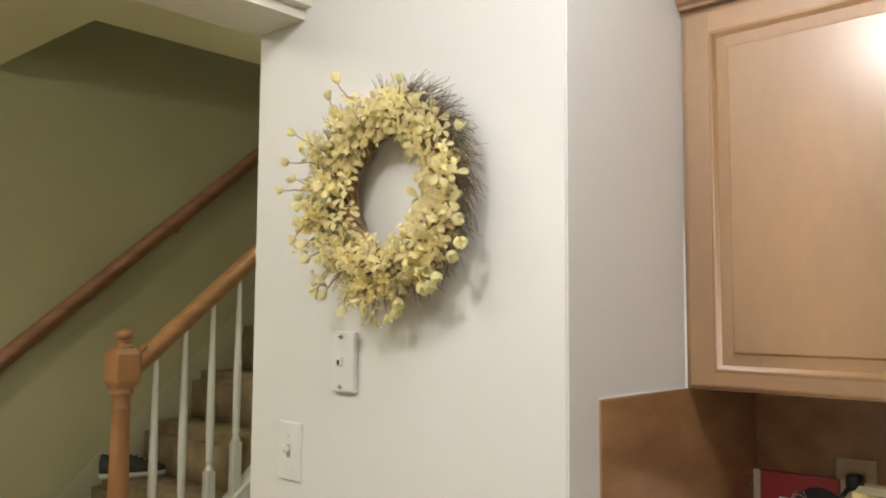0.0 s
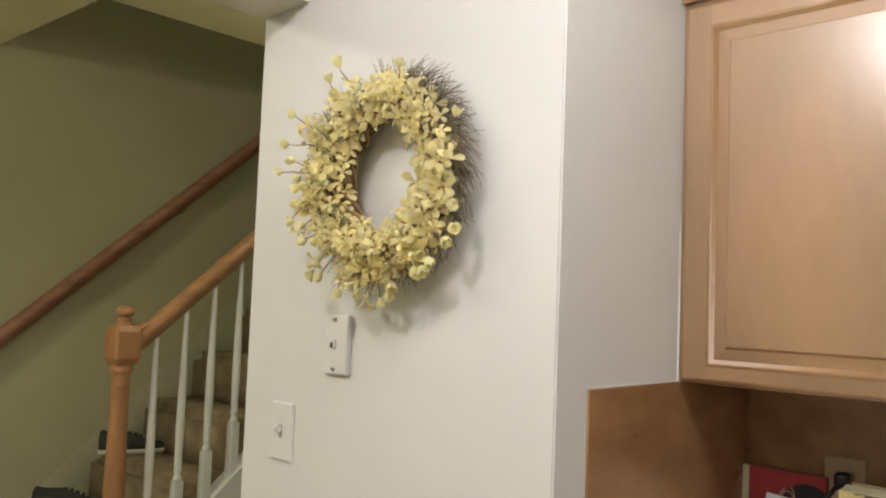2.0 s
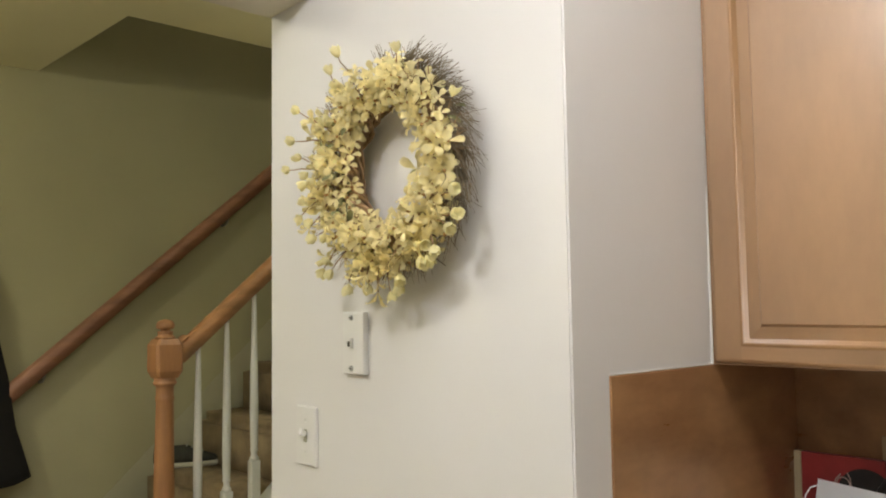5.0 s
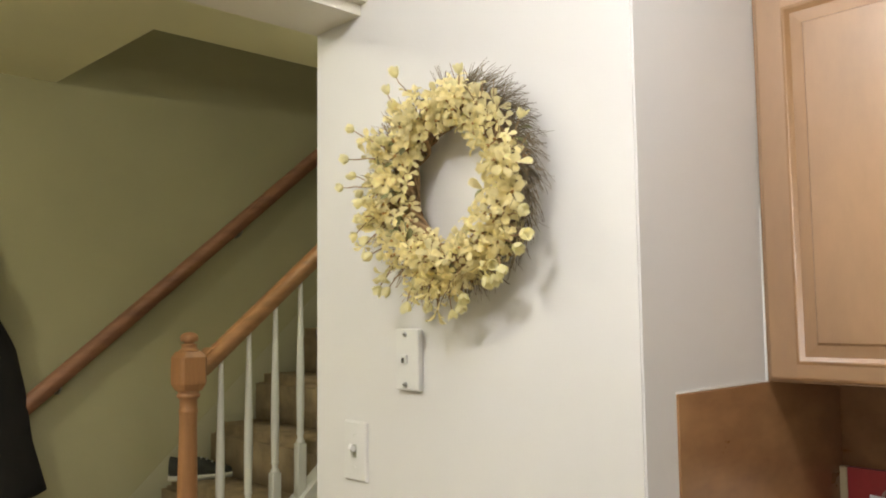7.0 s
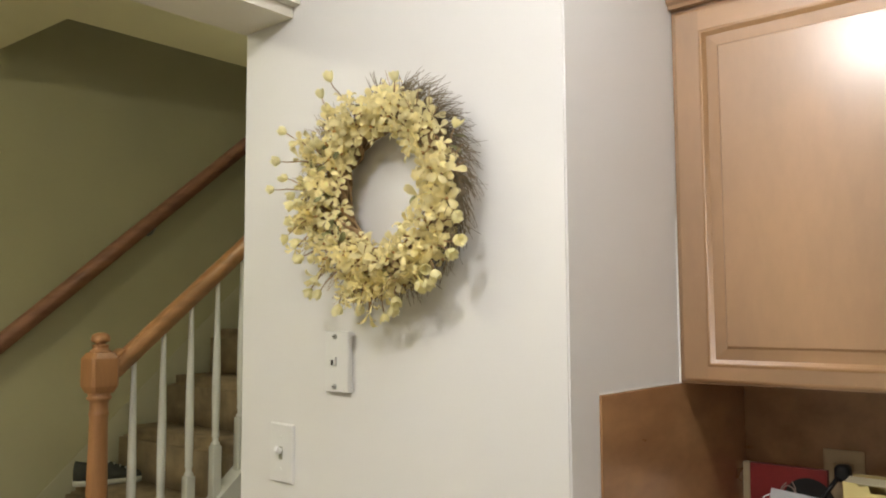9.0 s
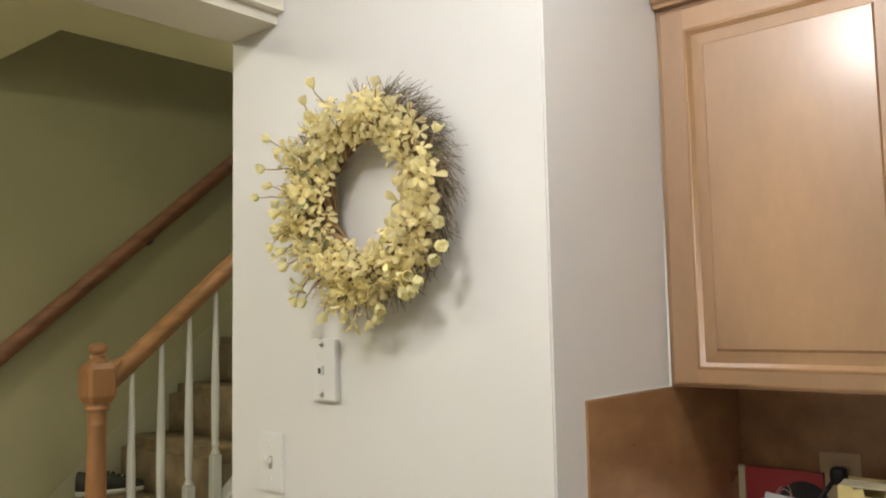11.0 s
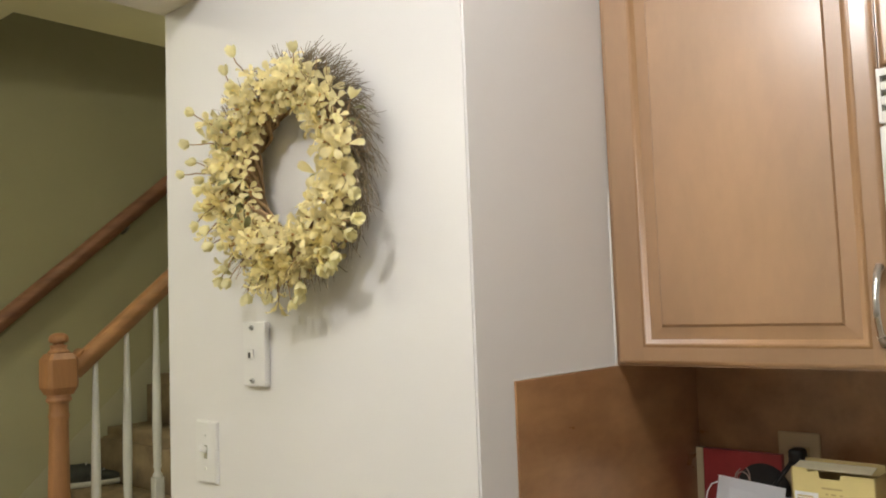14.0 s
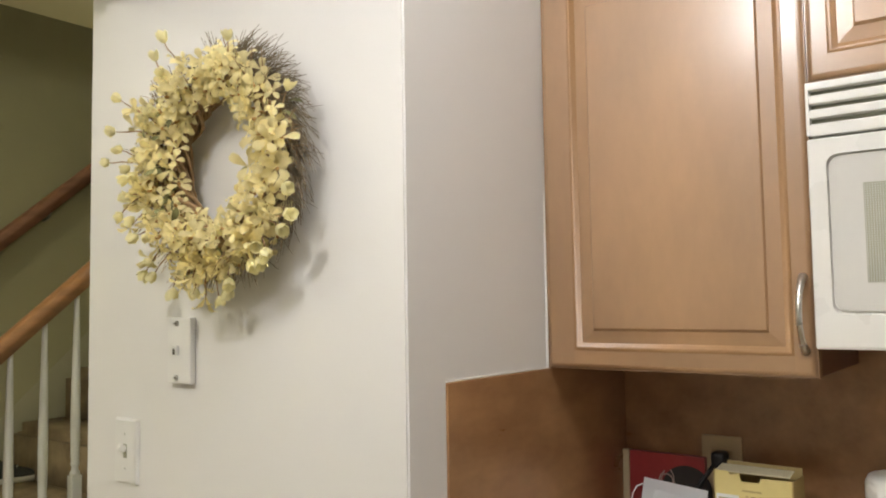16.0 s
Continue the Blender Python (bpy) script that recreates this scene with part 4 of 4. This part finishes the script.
def spray(count, angles, tilts, lengths, sweeps, lifts, thick, label, bark=M_TWIG, curl_by=0.0):
    own = bmesh.new()
    for _ in range(count):
        pts = twig_path(rng.uniform(*angles), rng.uniform(*tilts), rng.uniform(*lengths), rng.uniform(*sweeps), rng.uniform(*lifts), 6, curl_by)
        k = len(pts)
        tube(pts, [thick * (1 - 0.65 * i / (k - 1)) for i in range(k)], 4, own)
        if rng.random() < 0.6:
            q = pts[3]
            d = (pts[4] - pts[3]).normalized()
            s = Vector((rng.uniform(-1, 1), rng.uniform(-0.6, 0.2), rng.uniform(-1, 1))) * 0.6
            e = q + (d + s).normalized() * rng.uniform(0.02, 0.045)
            e.y = min(e.y, -0.004)
            tube([q, (q + e) / 2 + Vector((0, -0.001, 0.001)), e], [thick * 0.7, thick * 0.55, thick * 0.35], 4, own)
    tagged(part("twig_spray", own, bark, wreath, label), kind="stuff")


# bare dark twigs show most on the upper right, where few blossoms cover them; all curl clockwise
for k in range(9):
    a0 = -40 + k * 14
    spray(44, (a0, a0 + 16), (-40, 75), (0.034, 0.080), (0, 60), (-0.10, 0.30), 0.00088, "fine bare dark twigs", curl_by=0.8)
for k in range(10):
    a0 = 95 + k * 22
    spray(12, (a0, a0 + 24), (-30, 80), (0.04, 0.068), (0, 60), (-0.1, 0.6), 0.0009, "fine bare dark twigs")
spray(26, (276, 300), (0, 60), (0.040, 0.066), (-25, 15), (-0.1, 0.3), 0.0009, "fine bare dark twigs")
spray(16, (140, 158), (20, 80), (0.045, 0.070), (10, 50), (0.1, 0.5), 0.0010, "fine bare dark twigs")

for k in range(12):
    spray(16, (k * 30, k * 30 + 30), (20, 165), (0.025, 0.05), (-60, 80), (-0.2, 0.6), 0.0013, "short brown stems between the blossoms", M_STEM)
for k in range(5):
    spray(9, (140 + k * 28, 168 + k * 28), (35, 80), (0.050, 0.085), (-20, 40), (0.0, 0.35), 0.0010, "thin brown stems on the leafy flank", M_STEM)


def petal_faces(own, heading, length, width, cup, droop):
    """One notched, cupped petal from the flower's heart outwards."""
    rows = []
    c, s = math.cos(heading), math.sin(heading)
    own.verts.ensure_lookup_table()
    heart = own.verts[0] if len(own.verts) else own.verts.new((0, 0, 0))
    for u, w in ((0.30, 0.52), (0.58, 0.98), (0.85, 0.88), (1.0, 0.36)):
        row = []
        for v in (-1, 0, 1):
            along = length * (u - (0.04 if v == 0 and u == 1.0 else 0))
            across = width * w * v * 0.5
            z = length * (cup * math.sin(u * math.pi * 0.6) - droop * u * u) + abs(v) * width * 0.16 * w
            row.append(own.verts.new((along * c - across * s, along * s + across * c, z)))
        rows.append(row)
    for i in range(2):
        own.faces.new((heart, rows[0][i + 1], rows[0][i]))
    for a, b in zip(rows, rows[1:]):
        for i in range(2):
            own.faces.new((a[i], a[i + 1], b[i + 1], b[i]))
    own.verts.ensure_lookup_table()


def blossom_mesh(seed, cup):
    r = random.Random(seed)
    own = bmesh.new()
    for k in range(4):
        petal_faces(own, k * math.pi / 2 + r.uniform(-0.2, 0.2), r.uniform(0.0190, 0.0248), r.uniform(0.0104, 0.0142), cup + r.uniform(-0.15, 0.15), r.uniform(-0.1, 0.35))
    return mesh_of("blossom", own, M_PETAL, True)


blossoms = [blossom_mesh(i, c) for i, c in enumerate((0.25, 0.45, 0.7, 0.1, 0.9, 0.35))]
heart_bm = turned([(0.0016, -0.004), (0.0030, 0.0), (0.0028, 0.004), (0.001, 0.006)], 8)
heart_mesh = mesh_of("heart", heart_bm, M_HEART, True)


def bud_mesh(seed):
    """A closed blossom: overlapping petals folded into a loose ball, all from one base."""
    r = random.Random(seed)
    own = bmesh.new()
    foot = own.verts.new((0, 0, -0.002))
    for k in range(5):
        a0 = k * 2 * math.pi / 5 + r.uniform(-0.2, 0.2)
        big, tall = r.uniform(0.0062, 0.0092), r.uniform(0.014, 0.021)
        rows = []
        for u in (0.25, 0.5, 0.75, 1.0):
            rad = big * math.sin(math.pi * min(0.80, u * 0.56 + 0.10)) + 0.0026 * r.random() * u
            spread = (0.75, 0.95, 0.85, 0.45)[int(u * 4) - 1]
            rows.append([own.verts.new((rad * math.cos(a0 + v * spread), rad * math.sin(a0 + v * spread), tall * u - 0.0022 * abs(v) * u)) for v in (-1, 0, 1)])
        for i in range(2):
            own.faces.new((foot, rows[0][i + 1], rows[0][i]))
        for a, b in zip(rows, rows[1:]):
            for i in range(2):
                own.faces.new((a[i], a[i + 1], b[i + 1], b[i]))
    return mesh_of("bud", own, M_BUD, True)


buds = [bud_mesh(i) for i in range(4)]
leaf_bm = bmesh.new()
petal_faces(leaf_bm, 0.0, 0.034, 0.013, 0.2, 0.3)
leaf_mesh = mesh_of("leaf", leaf_bm, M_LEAF, True)


def facing(p, nrm, size, spin):
    q = nrm.to_track_quat("Z", "Y").to_matrix().to_4x4()
    return Matrix.Translation(p) @ q @ Matrix.Rotation(spin, 4, "Z") @ Matrix.Diagonal((size, size, size, 1))


def set_piece(name, mesh, p, nrm, size, parent=wreath):
    ob = new(name, mesh)
    return place(ob, parent, facing(p, nrm, size, rng.uniform(0, 6.28)))


def jitter(nrm, k):
    return (nrm + Vector((rng.uniform(-k, k), rng.uniform(-k, k), rng.uniform(-k, k)))).normalized()


# blossoms sit on the front and flanks of the ring
placed = []
tries = 0
while len(placed) < 250 and tries < 20000:
    tries += 1
    ang = rng.uniform(0, 360)
    tilt = rng.uniform(5, 160)
    right_top = max(0.0, math.cos(radians(ang - 28)))
    if tilt < 40 * right_top or tilt > 160 - 10 * max(0.0, -math.cos(radians(ang))) or (math.cos(radians(ang)) < -0.2 and tilt < 60):
        continue
    r = 0.024 + 0.018 * rng.random() + (0.018 * rng.random() if tilt < 105 else -0.004)
    top = max(0.0, math.cos(radians(ang - 100)))
    if tilt > 115:
        r += 0.010 * rng.random() * top
    p, nrm, out = on_ring(ang, tilt, r)
    if tilt < 70 and top > 0.5:
        r -= 0.010
    p, nrm, out = on_ring(ang, tilt, r)
    gap = 0.0130
    if any((p - q).length < gap for q in placed):
        continue
    placed.append(p)
    fl = set_piece("blossom", blossoms[rng.randrange(6)], p, jitter(nrm + Vector((0.1, -0.35, 0.1)), 0.85), rng.uniform(0.66, 1.06))
    if rng.random() < 0.4:
        h = new("heart", heart_mesh)
        place(h, fl, WM[fl])
for k in range(62):
    ang, tilt = (rng.uniform(0, 360) if k < 34 else rng.uniform(130, 250)), rng.uniform(0, 135)
    p, nrm, out = on_ring(ang, tilt, 0.026 + 0.02 * rng.random())
    set_piece("leaf", leaf_mesh, p, jitter(nrm, 0.9), rng.uniform(0.5, 0.85))

# long sprays with a bud at the tip: where each tip stands on the wall's plane and how far it stands off
BUD_TIPS = ((0.359, 1.895, 0.080), (0.336, 1.870, 0.080), (0.244, 1.821, 0.085), (0.227, 1.771, 0.085), (0.249, 1.737, 0.085),
            (0.210, 1.721, 0.085), (0.251, 1.634, 0.085), (0.289, 1.595, 0.080), (0.306, 1.538, 0.075), (0.330, 1.535, 0.075),
            (0.372, 1.510, 0.070), (0.420, 1.509, 0.065), (0.464, 1.495, 0.055), (0.492, 1.509, 0.060), (0.552, 1.545, 0.070),
            (0.569, 1.547, 0.070), (0.591, 1.560, 0.075), (0.630, 1.602, 0.075), (0.618, 1.588, 0.075), (0.628, 1.635, 0.075),
            (0.625, 1.776, 0.065), (0.503, 1.870, 0.070), (0.323, 1.783, 0.080), (0.265, 1.662, 0.080), (0.271, 1.690, 0.085))


def stem_path(tip, n=7):
    """A thin stem from the ring to its tip, bowed a little along the ring."""
    a = math.degrees(math.atan2(tip.z - WZ, tip.x - WX))
    foot, nrm, out = on_ring(a + rng.uniform(-14, 14), rng.uniform(45, 75), 0.022)
    bow = Vector((rng.uniform(-1, 1), -1.1, rng.uniform(-1, 1))) * 0.008
    mid = foot.lerp(tip, 0.5) + bow
    pts = []
    for i in range(n + 1):
        u = i / n
        w = Vector((rng.uniform(-1, 1), 0, rng.uniform(-1, 1))) * (0.0012 if 0 < i < n else 0.0)
        pts.append(foot * (1 - u) ** 2 + mid * 2 * u * (1 - u) + tip * u * u + w)
    return pts


# shorter side sprays on the flanks away from the bare twigs
side_tips = []
for k in range(26):
    a = radians(rng.uniform(128, 285))
    d = rng.uniform(0.165, 0.215)
    side_tips.append((WX + d * math.cos(a), WZ + d * math.sin(a), rng.uniform(0.045, 0.085)))
for k, (tx, tz, off) in enumerate((*BUD_TIPS, *side_tips)):
    pts = stem_path(Vector((tx, -off, tz)))
    own = tube(pts, [0.0018 * (1 - 0.5 * i / 7) for i in range(8)], 5)
    stem = part("stem", own, M_STEM, wreath, "thin brown stem", True)
    end = (pts[-1] - pts[-2]).normalized()
    if k < len(BUD_TIPS):
        set_piece("bud", buds[rng.randrange(4)], pts[-1], end, rng.uniform(0.9, 1.15), stem)
    else:
        set_piece("blossom", blossoms[(2, 4, 5)[rng.randrange(3)]], pts[-1], jitter(end, 0.7), rng.uniform(0.7, 0.95), stem)
    if rng.random() < 0.35:
        p = pts[rng.choice((4, 5))] + Vector((rng.uniform(-1, 1), -0.5, rng.uniform(-1, 1))) * 0.008
        set_piece("bud", buds[rng.randrange(4)], p, jitter(end, 0.8), rng.uniform(0.8, 1.05), stem)
    for n in (2, 3, 4):
        if rng.random() < 0.5:
            p = pts[n] + Vector((rng.uniform(-1, 1), -0.6, rng.uniform(-1, 1))) * 0.009
            set_piece("blossom", blossoms[(2, 4, 1)[rng.randrange(3)]], p, jitter(end, 0.9), rng.uniform(0.65, 0.95), stem)
    p = pts[2] + Vector((rng.uniform(-1, 1), -0.6, rng.uniform(-1, 1))) * 0.008
    set_piece("blossom", blossoms[rng.randrange(6)], p, jitter(end + Vector((0, -1, 0)), 0.6), rng.uniform(0.8, 1.05), stem)
